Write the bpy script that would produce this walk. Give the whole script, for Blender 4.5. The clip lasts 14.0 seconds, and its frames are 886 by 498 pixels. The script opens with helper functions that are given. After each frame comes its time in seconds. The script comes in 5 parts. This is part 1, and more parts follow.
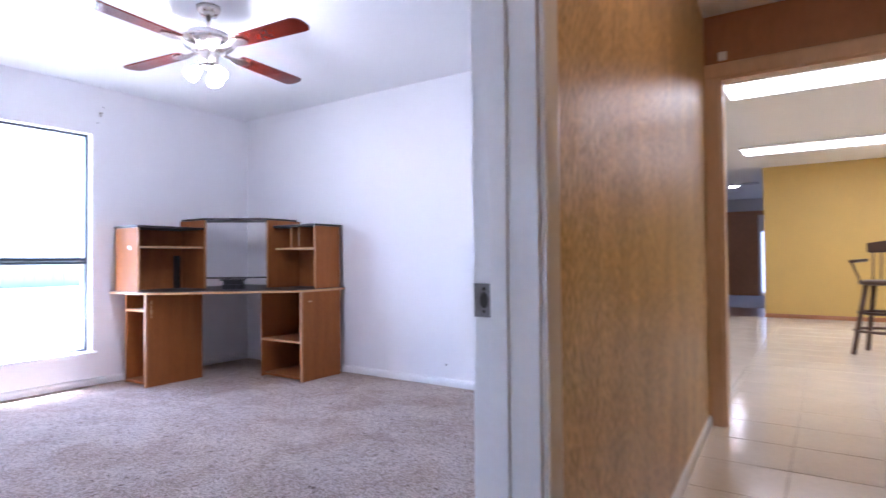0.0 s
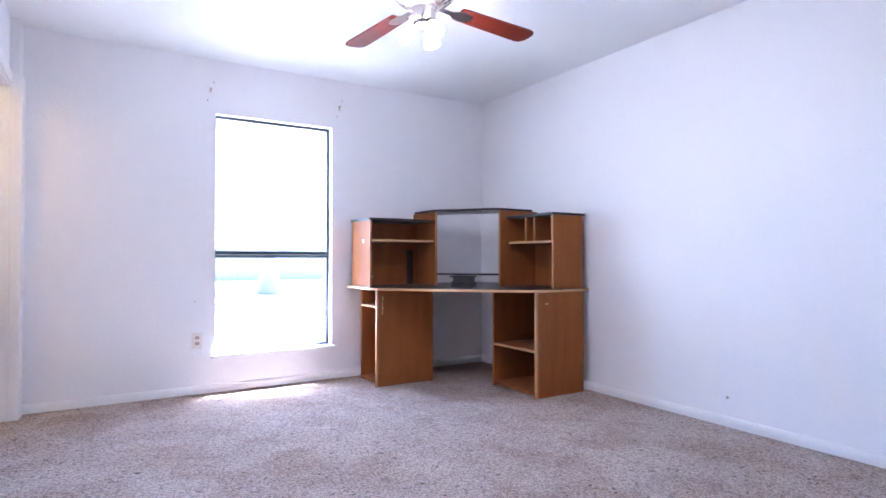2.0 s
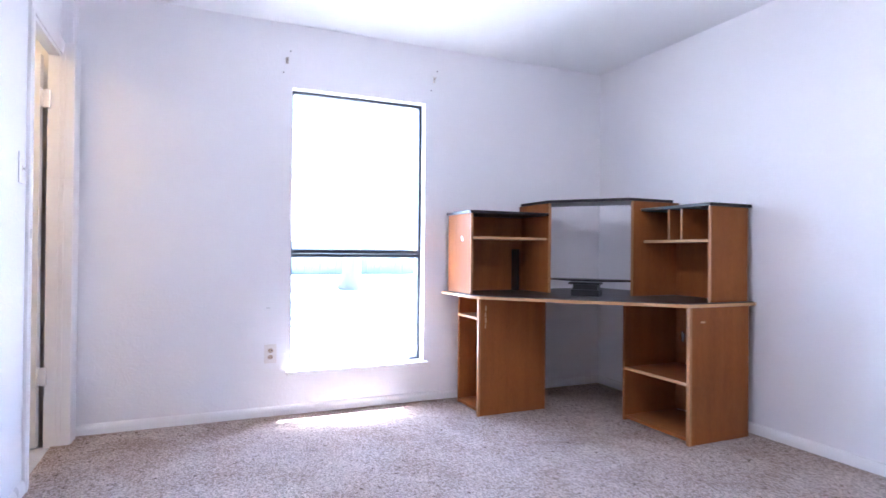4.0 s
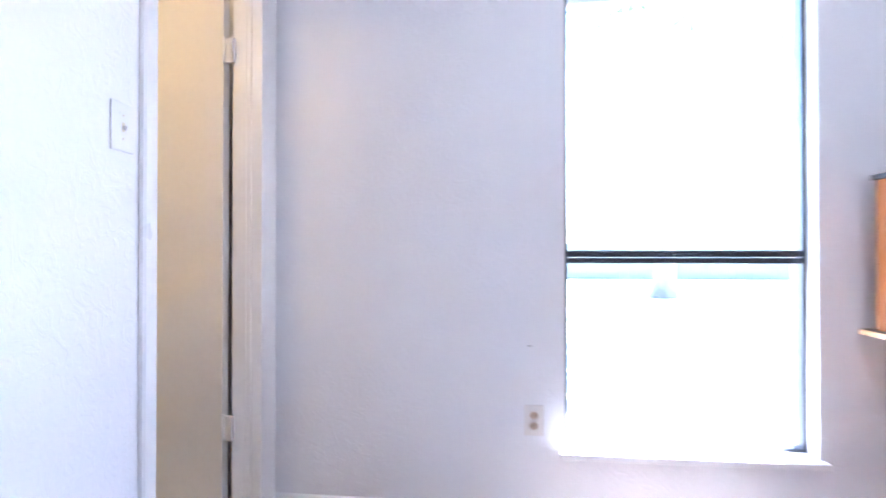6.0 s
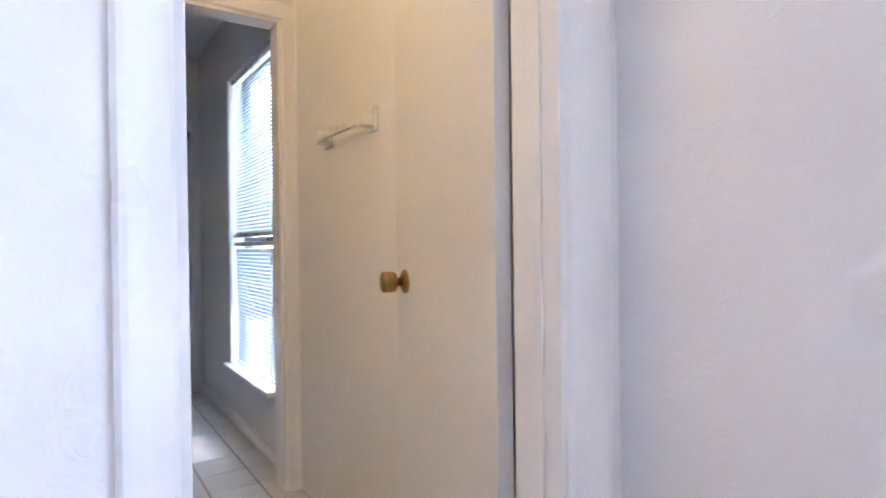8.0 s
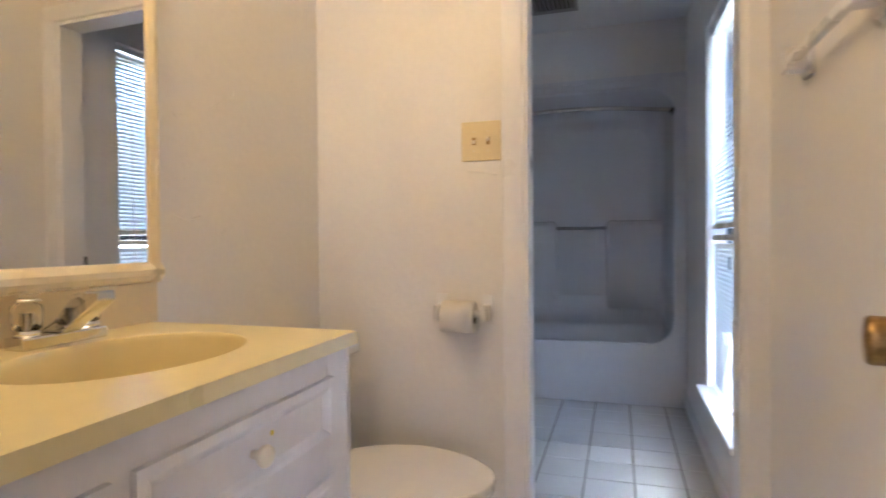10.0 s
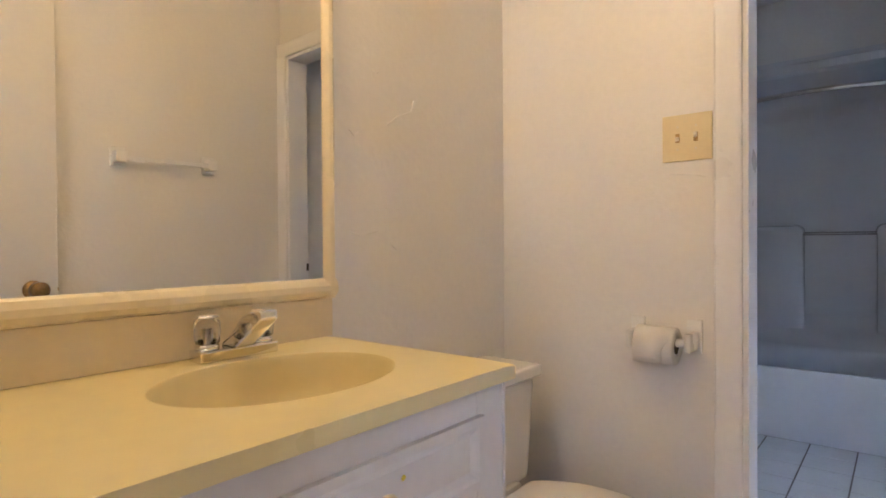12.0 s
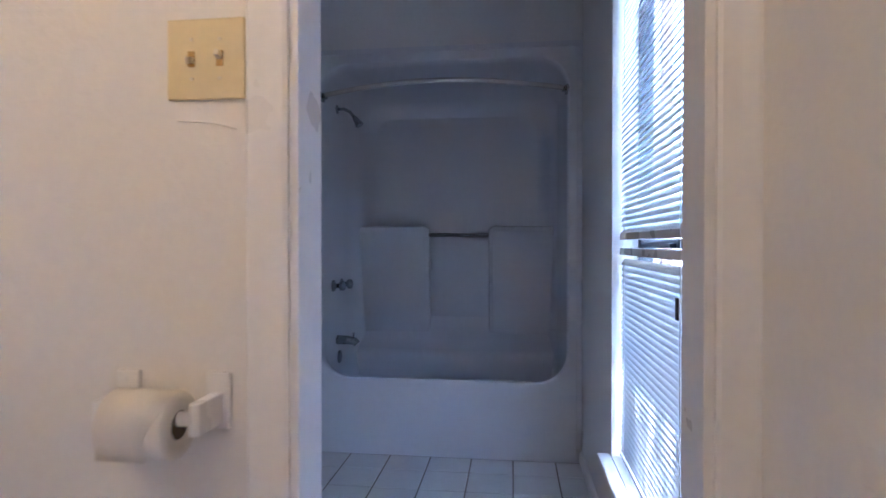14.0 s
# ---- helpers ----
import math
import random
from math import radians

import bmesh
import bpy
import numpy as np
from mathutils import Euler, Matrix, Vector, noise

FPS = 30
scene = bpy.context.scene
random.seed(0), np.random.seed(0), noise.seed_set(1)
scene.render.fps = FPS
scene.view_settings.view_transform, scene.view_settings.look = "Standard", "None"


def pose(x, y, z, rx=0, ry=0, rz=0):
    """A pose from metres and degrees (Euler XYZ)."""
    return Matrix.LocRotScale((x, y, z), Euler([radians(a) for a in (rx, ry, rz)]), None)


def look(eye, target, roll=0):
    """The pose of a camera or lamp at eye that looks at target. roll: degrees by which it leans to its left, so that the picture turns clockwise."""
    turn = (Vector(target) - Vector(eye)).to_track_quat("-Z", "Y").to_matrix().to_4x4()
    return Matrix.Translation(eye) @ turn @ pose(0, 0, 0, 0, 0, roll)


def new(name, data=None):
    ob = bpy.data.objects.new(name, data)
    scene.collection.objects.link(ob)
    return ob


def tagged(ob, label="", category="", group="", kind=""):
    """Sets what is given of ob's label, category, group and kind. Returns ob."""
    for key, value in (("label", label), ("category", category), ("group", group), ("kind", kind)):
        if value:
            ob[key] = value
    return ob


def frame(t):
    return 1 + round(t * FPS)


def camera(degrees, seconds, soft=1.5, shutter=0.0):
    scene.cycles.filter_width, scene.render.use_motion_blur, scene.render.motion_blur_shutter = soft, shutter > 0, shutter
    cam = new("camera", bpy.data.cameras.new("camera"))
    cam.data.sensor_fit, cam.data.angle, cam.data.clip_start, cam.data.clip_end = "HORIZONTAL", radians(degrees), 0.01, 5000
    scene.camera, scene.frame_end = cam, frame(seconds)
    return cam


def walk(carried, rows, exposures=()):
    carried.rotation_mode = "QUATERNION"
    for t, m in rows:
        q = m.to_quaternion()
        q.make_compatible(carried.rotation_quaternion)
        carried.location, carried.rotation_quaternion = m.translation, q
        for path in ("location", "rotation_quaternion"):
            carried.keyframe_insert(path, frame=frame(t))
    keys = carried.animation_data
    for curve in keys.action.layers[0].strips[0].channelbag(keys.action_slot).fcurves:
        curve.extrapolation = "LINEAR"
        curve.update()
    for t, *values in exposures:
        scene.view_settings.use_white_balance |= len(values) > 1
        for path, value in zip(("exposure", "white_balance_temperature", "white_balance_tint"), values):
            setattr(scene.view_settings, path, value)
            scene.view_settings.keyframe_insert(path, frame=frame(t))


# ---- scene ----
cam = camera(76.0, 14.0, shutter=0.4)
PATH = [
    (0, (-0.203, -0.142, 1.001), (1.452, 0.98, 1.036), -0.5),
    (0.5, (0.026, 0.022, 1.002), (1.493, 1.380, 1.037), -0.4),
    (1, (0.179, 0.177, 1.011), (1.499, 1.679, 1.046), -0.2),
    (1.5, (0.311, 0.305, 1.008), (1.446, 1.952, 1.035), -0.1),
    (2, (0.366, 0.393, 0.979), (1.411, 2.097, 1.012), 0.0),
    (4.5, (0.666, 1.484, 1.024), (1.366, 3.357, 1.034), 0.4),
    (5, (0.786, 1.834, 1.024), (1.298, 3.767, 1.037), 0.1),
    (5.5, (0.853, 2.224, 1.023), (0.968, 4.221, 1.038), 0.0),
    (6, (0.906, 2.61, 1.019), (0.671, 4.596, 1.038), 0.0),
    (6.5, (0.926, 2.99, 1.014), (0.235, 4.867, 1.037), 0.1),
    (6.8, (0.852, 3.241, 1.031), (-0.047, 5.027, 1.018), 0.3),
    (7, (0.82, 3.377, 1.031), (-0.206, 5.093, 1.021), -0.1),
    (7.2, (0.79, 3.505, 1.021), (-0.362, 5.14, 1.012), -0.4),
    (9.3, (0.248, 4.408, 1.013), (-1.751, 4.374, 0.979), -0.4),
    (9.5, (0.179, 4.413, 1.025), (-1.813, 4.234, 0.989), -0.4),
    (10, (0.055, 4.411, 1.035), (-1.855, 3.817, 1.002), -0.5),
    (10.5, (-0.019, 4.41, 1.043), (-1.778, 3.458, 1.019), -0.6),
    (11, (-0.045, 4.423, 1.049), (-1.679, 3.27, 1.03), -0.6),
    (11.5, (-0.057, 4.429, 1.062), (-1.614, 3.173, 1.041), -0.5),
    (12, (-0.113, 4.443, 1.068), (-1.665, 3.182, 1.048), -0.4),
    (12.5, (-0.239, 4.448, 1.078), (-1.977, 3.46, 1.031), 0.4),
    (12.8, (-0.324, 4.484, 1.047), (-2.163, 3.699, 1.01), -1.2),
    (13, (-0.412, 4.466, 1.053), (-2.308, 3.831, 1.017), 0.5),
    (13.5, (-0.625, 4.485, 1.041), (-2.589, 4.111, 1.016), 0.2),
    (14, (-0.862, 4.466, 1.06), (-2.847, 4.222, 1.04), -0.0),
]
walk(cam, [(t, look(*p)) for t, *p in PATH], exposures=[(0, 4.75, 5200, 23), (2, 4.71, 5200, 21), (4.7, 4.80, 5230, 20), (6, 4.69, 5230, 17), (7.2, 4.66, 5380, 15), (9.3, 4.68, 5400, 15), (11.5, 4.55, 5550, 15), (12.5, 4.54, 5260, 17), (13.5, 4.54, 4920, 20), (14, 4.38, 4880, 21)])

# ---- daylight ----
SUN_EL, SUN_DIR = 70.3, Vector((0.50, 0.866, 0)).normalized()
world = bpy.data.worlds.new("sky")
scene.world = world
world.use_nodes = True
_n = world.node_tree
_sky = _n.nodes.new("ShaderNodeTexSky")
_sky.sky_type, _sky.sun_disc = "NISHITA", False
_sky.sun_elevation, _sky.sun_rotation = radians(SUN_EL), math.atan2(SUN_DIR.x, SUN_DIR.y)
_n.links.new(_sky.outputs[0], _n.nodes["Background"].inputs["Color"])
_n.nodes["Background"].inputs["Strength"].default_value = 0.15
_sun = bpy.data.lights.new("sun", "SUN")
_sun.energy, _sun.angle, _sun.color = 5.0, radians(0.5), (1.0, 0.97, 0.93)
sun = new("sun", _sun)
_up = Vector((SUN_DIR.x * math.cos(radians(SUN_EL)), SUN_DIR.y * math.cos(radians(SUN_EL)), math.sin(radians(SUN_EL))))
sun.matrix_basis = look(_up * 30, (0, 0, 0))


def scaled(c, k):
    return tuple(min(1.0, v * k) for v in c[:3]) + (1.0,)


def material(name, color, rough=0.5, metal=0.0, vary=0.08, scale=3.0, fine=40.0, bump=0.05, stretch=(1, 1, 1), coat=0.0, second=None, spec=0.5, span=0.2, depth=0.004, blend=0.45, swirl=0.0):
    """Procedural surface: colour drifts at two scales, with a fine relief."""
    m = bpy.data.materials.new(name)
    m.use_nodes = True
    nt = m.node_tree
    b = nt.nodes["Principled BSDF"]
    mp = nt.nodes.new("ShaderNodeMapping")
    mp.inputs["Scale"].default_value = stretch
    geo = nt.nodes.new("ShaderNodeNewGeometry")
    nt.links.new(geo.outputs["Position"], mp.inputs["Vector"])
    n1 = nt.nodes.new("ShaderNodeTexNoise")
    n1.inputs["Scale"].default_value, n1.inputs["Detail"].default_value = scale, 4
    n2 = nt.nodes.new("ShaderNodeTexNoise")
    n2.inputs["Scale"].default_value, n2.inputs["Detail"].default_value = fine, 3
    for n in (n1, n2):
        nt.links.new(mp.outputs["Vector"], n.inputs["Vector"])
    mix = nt.nodes.new("ShaderNodeMix")
    mix.data_type = "FLOAT"
    mix.inputs[0].default_value = blend
    nt.links.new(n1.outputs["Fac"], mix.inputs[2])
    nt.links.new(n2.outputs["Fac"], mix.inputs[3])
    ramp = nt.nodes.new("ShaderNodeValToRGB")
    ramp.color_ramp.elements[0].position, ramp.color_ramp.elements[1].position = 0.5 - span, 0.5 + span
    ramp.color_ramp.elements[0].color = scaled(second or color, 1.0 if second else 1 - vary)
    ramp.color_ramp.elements[1].color = scaled(color, 1 + vary)
    nt.links.new(mix.outputs[0], ramp.inputs["Fac"])
    nt.links.new(ramp.outputs["Color"], b.inputs["Base Color"])
    rr = nt.nodes.new("ShaderNodeMapRange")
    rr.inputs["To Min"].default_value, rr.inputs["To Max"].default_value = max(0.02, rough - 0.06), min(1.0, rough + 0.06)
    nt.links.new(n1.outputs["Fac"], rr.inputs["Value"])
    nt.links.new(rr.outputs["Result"], b.inputs["Roughness"])
    b.inputs["Metallic"].default_value = metal
    b.inputs["Coat Weight"].default_value = coat
    b.inputs["Specular IOR Level"].default_value = spec
    if bump:
        bp = nt.nodes.new("ShaderNodeBump")
        bp.inputs["Strength"].default_value, bp.inputs["Distance"].default_value = bump, depth
        nt.links.new(n2.outputs["Fac"], bp.inputs["Height"])
        if swirl:
            n3 = nt.nodes.new("ShaderNodeTexNoise")
            n3.inputs["Scale"].default_value, n3.inputs["Detail"].default_value, n3.inputs["Distortion"].default_value = 16, 5, 2.5
            cut = nt.nodes.new("ShaderNodeMapRange")
            cut.inputs["From Min"].default_value, cut.inputs["From Max"].default_value = 0.50, 0.60
            nt.links.new(geo.outputs["Position"], n3.inputs["Vector"])
            nt.links.new(n3.outputs["Fac"], cut.inputs["Value"])
            b2 = nt.nodes.new("ShaderNodeBump")
            b2.inputs["Strength"].default_value, b2.inputs["Distance"].default_value = swirl, 0.002
            nt.links.new(cut.outputs["Result"], b2.inputs["Height"])
            nt.links.new(b2.outputs["Normal"], bp.inputs["Normal"])
        nt.links.new(bp.outputs["Normal"], b.inputs["Normal"])
    return m


def glowing(name, color, strength):
    m = bpy.data.materials.new(name)
    m.use_nodes = True
    b = m.node_tree.nodes["Principled BSDF"]
    b.inputs["Base Color"].default_value = (*color, 1)
    b.inputs["Emission Color"].default_value = (*color, 1)
    b.inputs["Emission Strength"].default_value = strength
    return m


def glass_material(name, color=(1, 1, 1), rough=0.0, ior=1.45):
    m = bpy.data.materials.new(name)
    m.use_nodes = True
    b = m.node_tree.nodes["Principled BSDF"]
    b.inputs["Base Color"].default_value = (*color, 1)
    b.inputs["Transmission Weight"].default_value = 1.0
    b.inputs["Roughness"].default_value = rough
    b.inputs["IOR"].default_value = ior
    return m


def carpet_material():
    """Cut pile: fine tufts, trodden patches and scattered dark flecks."""
    m = bpy.data.materials.new("carpet_pile")
    m.use_nodes = True
    nt = m.node_tree
    b = nt.nodes["Principled BSDF"]
    geo = nt.nodes.new("ShaderNodeNewGeometry")

    def noise(scale, detail, rough=0.5, distort=0.0):
        n = nt.nodes.new("ShaderNodeTexNoise")
        n.inputs["Scale"].default_value, n.inputs["Detail"].default_value = scale, detail
        n.inputs["Roughness"].default_value, n.inputs["Distortion"].default_value = rough, distort
        nt.links.new(geo.outputs["Position"], n.inputs["Vector"])
        return n

    def blend(fac, low, high, c0, c1):
        g = nt.nodes.new("ShaderNodeMapRange")
        g.inputs["From Min"].default_value, g.inputs["From Max"].default_value = low, high
        nt.links.new(fac.outputs["Fac"], g.inputs["Value"])
        x = nt.nodes.new("ShaderNodeMix")
        x.data_type = "RGBA"
        nt.links.new(g.outputs["Result"], x.inputs[0])
        for sock, c in ((x.inputs[6], c0), (x.inputs[7], c1)):
            if isinstance(c, tuple):
                sock.default_value = (*c, 1)
            else:
                nt.links.new(c, sock)
        return x.outputs[2]
    tuft, patch, fleck = noise(105, 4, 0.7), noise(2.6, 5, 0.6, 0.8), noise(38, 3, 0.6, 0.5)
    light = blend(tuft, 0.38, 0.62, (0.34, 0.265, 0.220), (0.80, 0.685, 0.610))
    worn = blend(tuft, 0.38, 0.62, (0.25, 0.180, 0.138), (0.65, 0.520, 0.435))
    both = blend(patch, 0.40, 0.64, light, worn)
    nt.links.new(blend(fleck, 0.60, 0.70, both, (0.15, 0.105, 0.078)), b.inputs["Base Color"])
    b.inputs["Roughness"].default_value, b.inputs["Specular IOR Level"].default_value = 0.95, 0.08
    lump = nt.nodes.new("ShaderNodeBump")
    lump.inputs["Strength"].default_value, lump.inputs["Distance"].default_value = 0.5, 0.02
    nt.links.new(fleck.outputs["Fac"], lump.inputs["Height"])
    pile = nt.nodes.new("ShaderNodeBump")
    pile.inputs["Strength"].default_value, pile.inputs["Distance"].default_value = 1.0, 0.014
    nt.links.new(tuft.outputs["Fac"], pile.inputs["Height"])
    nt.links.new(lump.outputs["Normal"], pile.inputs["Normal"])
    nt.links.new(pile.outputs["Normal"], b.inputs["Normal"])
    return m


# materials
M_WALL = material("bedroom_wall_paint", (0.84, 0.825, 0.835), 0.55, vary=0.02, scale=1.5, fine=90, bump=0.12, swirl=0.22)
M_CEIL = material("ceiling_paint", (0.84, 0.84, 0.84), 0.6, vary=0.02, scale=2, fine=60, bump=0.25)
M_TRIM = material("white_trim_paint", (0.84, 0.83, 0.83), 0.3, vary=0.03, scale=5, fine=60, bump=0.04)
M_CARPET = carpet_material()
M_PANEL = material("golden_wood_panel", (0.70, 0.50, 0.245), 0.36, vary=0.12, scale=3.2, fine=60, bump=0.9, depth=0.005, stretch=(1.7, 1.7, 0.7), second=(0.38, 0.23, 0.09), span=0.12, blend=0.66)
M_PALEWOOD = material("pale_varnished_wood", (0.74, 0.54, 0.39), 0.4, vary=0.08, scale=2, fine=30, bump=0.1, stretch=(4, 4, 0.5), second=(0.62, 0.43, 0.29))
M_BROWN = material("brown_wood_panel", (0.36, 0.165, 0.075), 0.4, vary=0.2, scale=2, fine=24, bump=0.08, stretch=(3, 1, 0.5))
M_HTILE = material("cream_floor_tile", (0.76, 0.70, 0.60), 0.16, vary=0.06, scale=4, fine=30, bump=0.02)
M_GROUT = material("grey_grout", (0.50, 0.45, 0.39), 0.9, vary=0.2, scale=8, fine=80, bump=0.2)
M_YELLOW = material("yellow_wall_paint", (0.62, 0.43, 0.12), 0.55, vary=0.06, scale=2, fine=70, bump=0.2)
M_WOOD = material("cherry_laminate", (0.31, 0.105, 0.027), 0.48, vary=0.16, scale=2.2, fine=45, bump=0.03, stretch=(6, 6, 0.7), second=(0.215, 0.069, 0.0165), spec=0.18)
M_WEDGE_BROWN = material("worn_laminate_edge", (0.42, 0.195, 0.072), 0.42, vary=0.14, scale=7, fine=60, bump=0.02)
M_WEDGE = material("pale_laminate_edge", (0.56, 0.33, 0.15), 0.4, vary=0.1, scale=6, fine=60, bump=0.02)
M_BLACK = material("black_laminate", (0.017, 0.0145, 0.0155), 0.36, spec=0.4, vary=0.2, scale=9, fine=90, bump=0.03)
M_UNDER = material("pale_board_backing", (0.62, 0.60, 0.58), 0.7, vary=0.06, scale=8, fine=60, bump=0.03)
M_BLADE = material("mahogany_blade", (0.165, 0.022, 0.012), 0.2, vary=0.12, scale=3, fine=25, bump=0.0, coat=0.4, blend=0.2)
# Rougher chrome for the shower fittings, dark reflections put into its base colour.
M_FITTING = material("darkened_chrome", (0.30, 0.31, 0.33), 0.22, 1.0, vary=0.12, scale=20, fine=90, bump=0.02)
M_NICKEL = material("brushed_nickel", (0.62, 0.57, 0.52), 0.25, 1.0, vary=0.06, scale=8, fine=90, bump=0.02)
M_CHROME = material("chrome", (0.82, 0.82, 0.83), 0.09, 1.0, vary=0.04, scale=8, fine=60, bump=0.0)
M_BRASS = material("tarnished_brass", (0.42, 0.27, 0.10), 0.33, 1.0, vary=0.25, scale=30, fine=160, bump=0.1, second=(0.20, 0.12, 0.045))
M_STEEL = material("worn_steel", (0.40, 0.38, 0.38), 0.35, 1.0, vary=0.15, scale=20, fine=90, bump=0.05)
M_STRIKE = material("dull_strike_steel", (0.20, 0.185, 0.18), 0.42, 1.0, vary=0.25, scale=60, fine=180, bump=0.1)
M_PLATE = material("white_plate_plastic", (0.82, 0.81, 0.80), 0.28, vary=0.02, scale=9, fine=60, bump=0.0)
M_OUTLET = material("aged_outlet_plastic", (0.76, 0.71, 0.67), 0.35, vary=0.04, scale=20, fine=90, bump=0.02)
M_SOCKET = material("tan_socket_plastic", (0.46, 0.34, 0.25), 0.4, vary=0.06, scale=30, fine=90, bump=0.0)
M_ALMOND = material("almond_plate_plastic", (0.74, 0.62, 0.36), 0.3, vary=0.04, scale=20, fine=90, bump=0.0)
M_DARK = material("dark_slot", (0.03, 0.025, 0.02), 0.6, vary=0.3, scale=40, fine=90, bump=0.0)
M_FRAME = material("dark_aluminium", (0.07, 0.075, 0.085), 0.35, 0.7, vary=0.15, scale=10, fine=60, bump=0.02)
M_BWALL = material("bathroom_wall_paint", (0.79, 0.765, 0.735), 0.42, vary=0.035, scale=1.8, fine=60, bump=0.2, swirl=0.12)
M_DOOR = material("cream_door_paint", (0.79, 0.765, 0.73), 0.38, vary=0.03, scale=2, fine=55, bump=0.06)
M_COUNTER = material("ivory_cultured_marble", (0.77, 0.66, 0.35), 0.30, vary=0.04, scale=5, fine=30, bump=0.01)
M_CABINET = material("white_cabinet_paint", (0.77, 0.755, 0.76), 0.35, vary=0.04, scale=6, fine=50, bump=0.05)
M_KNOB = material("cream_knob", (0.74, 0.66, 0.52), 0.3, vary=0.06, scale=20, fine=80, bump=0.02)
M_PORC = material("porcelain", (0.80, 0.78, 0.75), 0.1, vary=0.02, scale=4, fine=30, bump=0.0, coat=0.4)
M_TUB = material("white_fibreglass", (0.74, 0.74, 0.75), 0.22, vary=0.025, scale=3, fine=40, bump=0.02)
M_BTILE = material("white_floor_tile", (0.74, 0.73, 0.71), 0.14, vary=0.05, scale=7, fine=50, bump=0.02)
M_BGROUT = material("dark_grout", (0.20, 0.17, 0.15), 0.9, vary=0.35, scale=9, fine=90, bump=0.2)
M_SPECK = material("yellow_speck", (0.80, 0.66, 0.08), 0.5, vary=0.05, scale=40, fine=90, bump=0.0)
M_PAPER = material("tissue_paper", (0.80, 0.76, 0.70), 0.9, vary=0.03, scale=30, fine=200, bump=0.25)
M_CARD = material("cardboard_core", (0.10, 0.075, 0.055), 0.9, vary=0.2, scale=30, fine=90, bump=0.1)
M_CLEAR = glass_material("clear_acrylic", (0.95, 0.95, 0.95), 0.03)
M_GLASS = glass_material("window_glass", (1, 1, 1), 0.0, 1.15)
M_BULB = glowing("frosted_lamp_glass", (1.0, 0.92, 0.87), 6.2)
M_TROFFER = glowing("fluorescent_diffuser", (1.0, 0.93, 0.80), 0.33)
M_HBULB = glowing("warm_hall_globe", (1.0, 0.74, 0.45), 0.9)
M_VBULB = glowing("warm_bulb_glass", (1.0, 0.67, 0.29), 2.15)
M_LAWN = material("dry_lawn", (0.36, 0.37, 0.31), 0.9, vary=0.2, scale=0.7, fine=20, bump=0.4)
M_BARK = material("grey_bark", (0.135, 0.13, 0.12), 0.9, vary=0.25, scale=4, fine=20, bump=0.8, stretch=(3, 3, 0.6))
M_LEAF = material("green_leaves", (0.10, 0.16, 0.05), 0.6, vary=0.3, scale=2, fine=10, bump=0.0)
M_FENCE = material("weathered_fence_wood", (0.105, 0.115, 0.11), 0.85, vary=0.15, scale=3, fine=25, bump=0.2)
M_BRICK = material("outside_wall_brick", (0.36, 0.24, 0.18), 0.85, vary=0.2, scale=6, fine=40, bump=0.3)
M_ROOF = material("roof_soffit_paint", (0.55, 0.53, 0.50), 0.7, vary=0.05, scale=3, fine=40, bump=0.05)
M_DOWN = glowing("recessed_lamp_lens", (1.0, 0.92, 0.82), 6.0)
M_BROWNFLOOR = material("brown_wood_floor", (0.16, 0.07, 0.04), 0.3, vary=0.2, scale=3, fine=25, bump=0.05, stretch=(1, 6, 1))
M_GREYFLOOR = material("grey_blue_carpet", (0.30, 0.30, 0.36), 0.9, vary=0.12, scale=4, fine=80, bump=0.4)
M_CHAIR = material("dark_stained_wood", (0.075, 0.040, 0.028), 0.35, vary=0.2, scale=4, fine=40, bump=0.04)
M_MIRROR = bpy.data.materials.new("mirror_silver")
M_MIRROR.use_nodes = True
_b = M_MIRROR.node_tree.nodes["Principled BSDF"]
_b.inputs["Base Color"].default_value = (0.86, 0.86, 0.84, 1)
_b.inputs["Metallic"].default_value, _b.inputs["Roughness"].default_value = 1.0, 0.015
M_MFRAME = material("cream_mirror_frame", (0.80, 0.70, 0.48), 0.28, vary=0.04, scale=8, fine=60, bump=0.02)
M_SPLASH = material("cream_splash_panel", (0.78, 0.67, 0.45), 0.4, vary=0.04, scale=4, fine=60, bump=0.04)
M_SLAT = bpy.data.materials.new("white_blind_slat")
M_SLAT.use_nodes = True
_nt = M_SLAT.node_tree
_b = _nt.nodes["Principled BSDF"]
_b.inputs["Base Color"].default_value, _b.inputs["Roughness"].default_value = (0.80, 0.82, 0.83, 1), 0.4
_tr = _nt.nodes.new("ShaderNodeBsdfTranslucent")
_tr.inputs["Color"].default_value = (0.80, 0.82, 0.83, 1)
_mx = _nt.nodes.new("ShaderNodeMixShader")
_mx.inputs[0].default_value = 0.17
_nt.links.new(_b.outputs[0], _mx.inputs[1])
_nt.links.new(_tr.outputs[0], _mx.inputs[2])
_nt.links.new(_mx.outputs[0], _nt.nodes["Material Output"].inputs["Surface"])


# ---- building helpers ----
def link_mesh(name, bm, mat):
    me = bpy.data.meshes.new(name)
    bmesh.ops.recalc_face_normals(bm, faces=bm.faces)
    bm.to_mesh(me)
    bm.free()
    me.materials.append(mat)
    return new(name, me)


def part(name, bm, mat, parent, label=""):
    """One mesh object under a thing or a part; the geometry is given in world metres."""
    ob = link_mesh(name, bm, mat)
    ob.parent = parent
    bpy.context.view_layer.update()
    ob.matrix_parent_inverse = parent.matrix_world.inverted()
    return tagged(ob, label) if label else ob


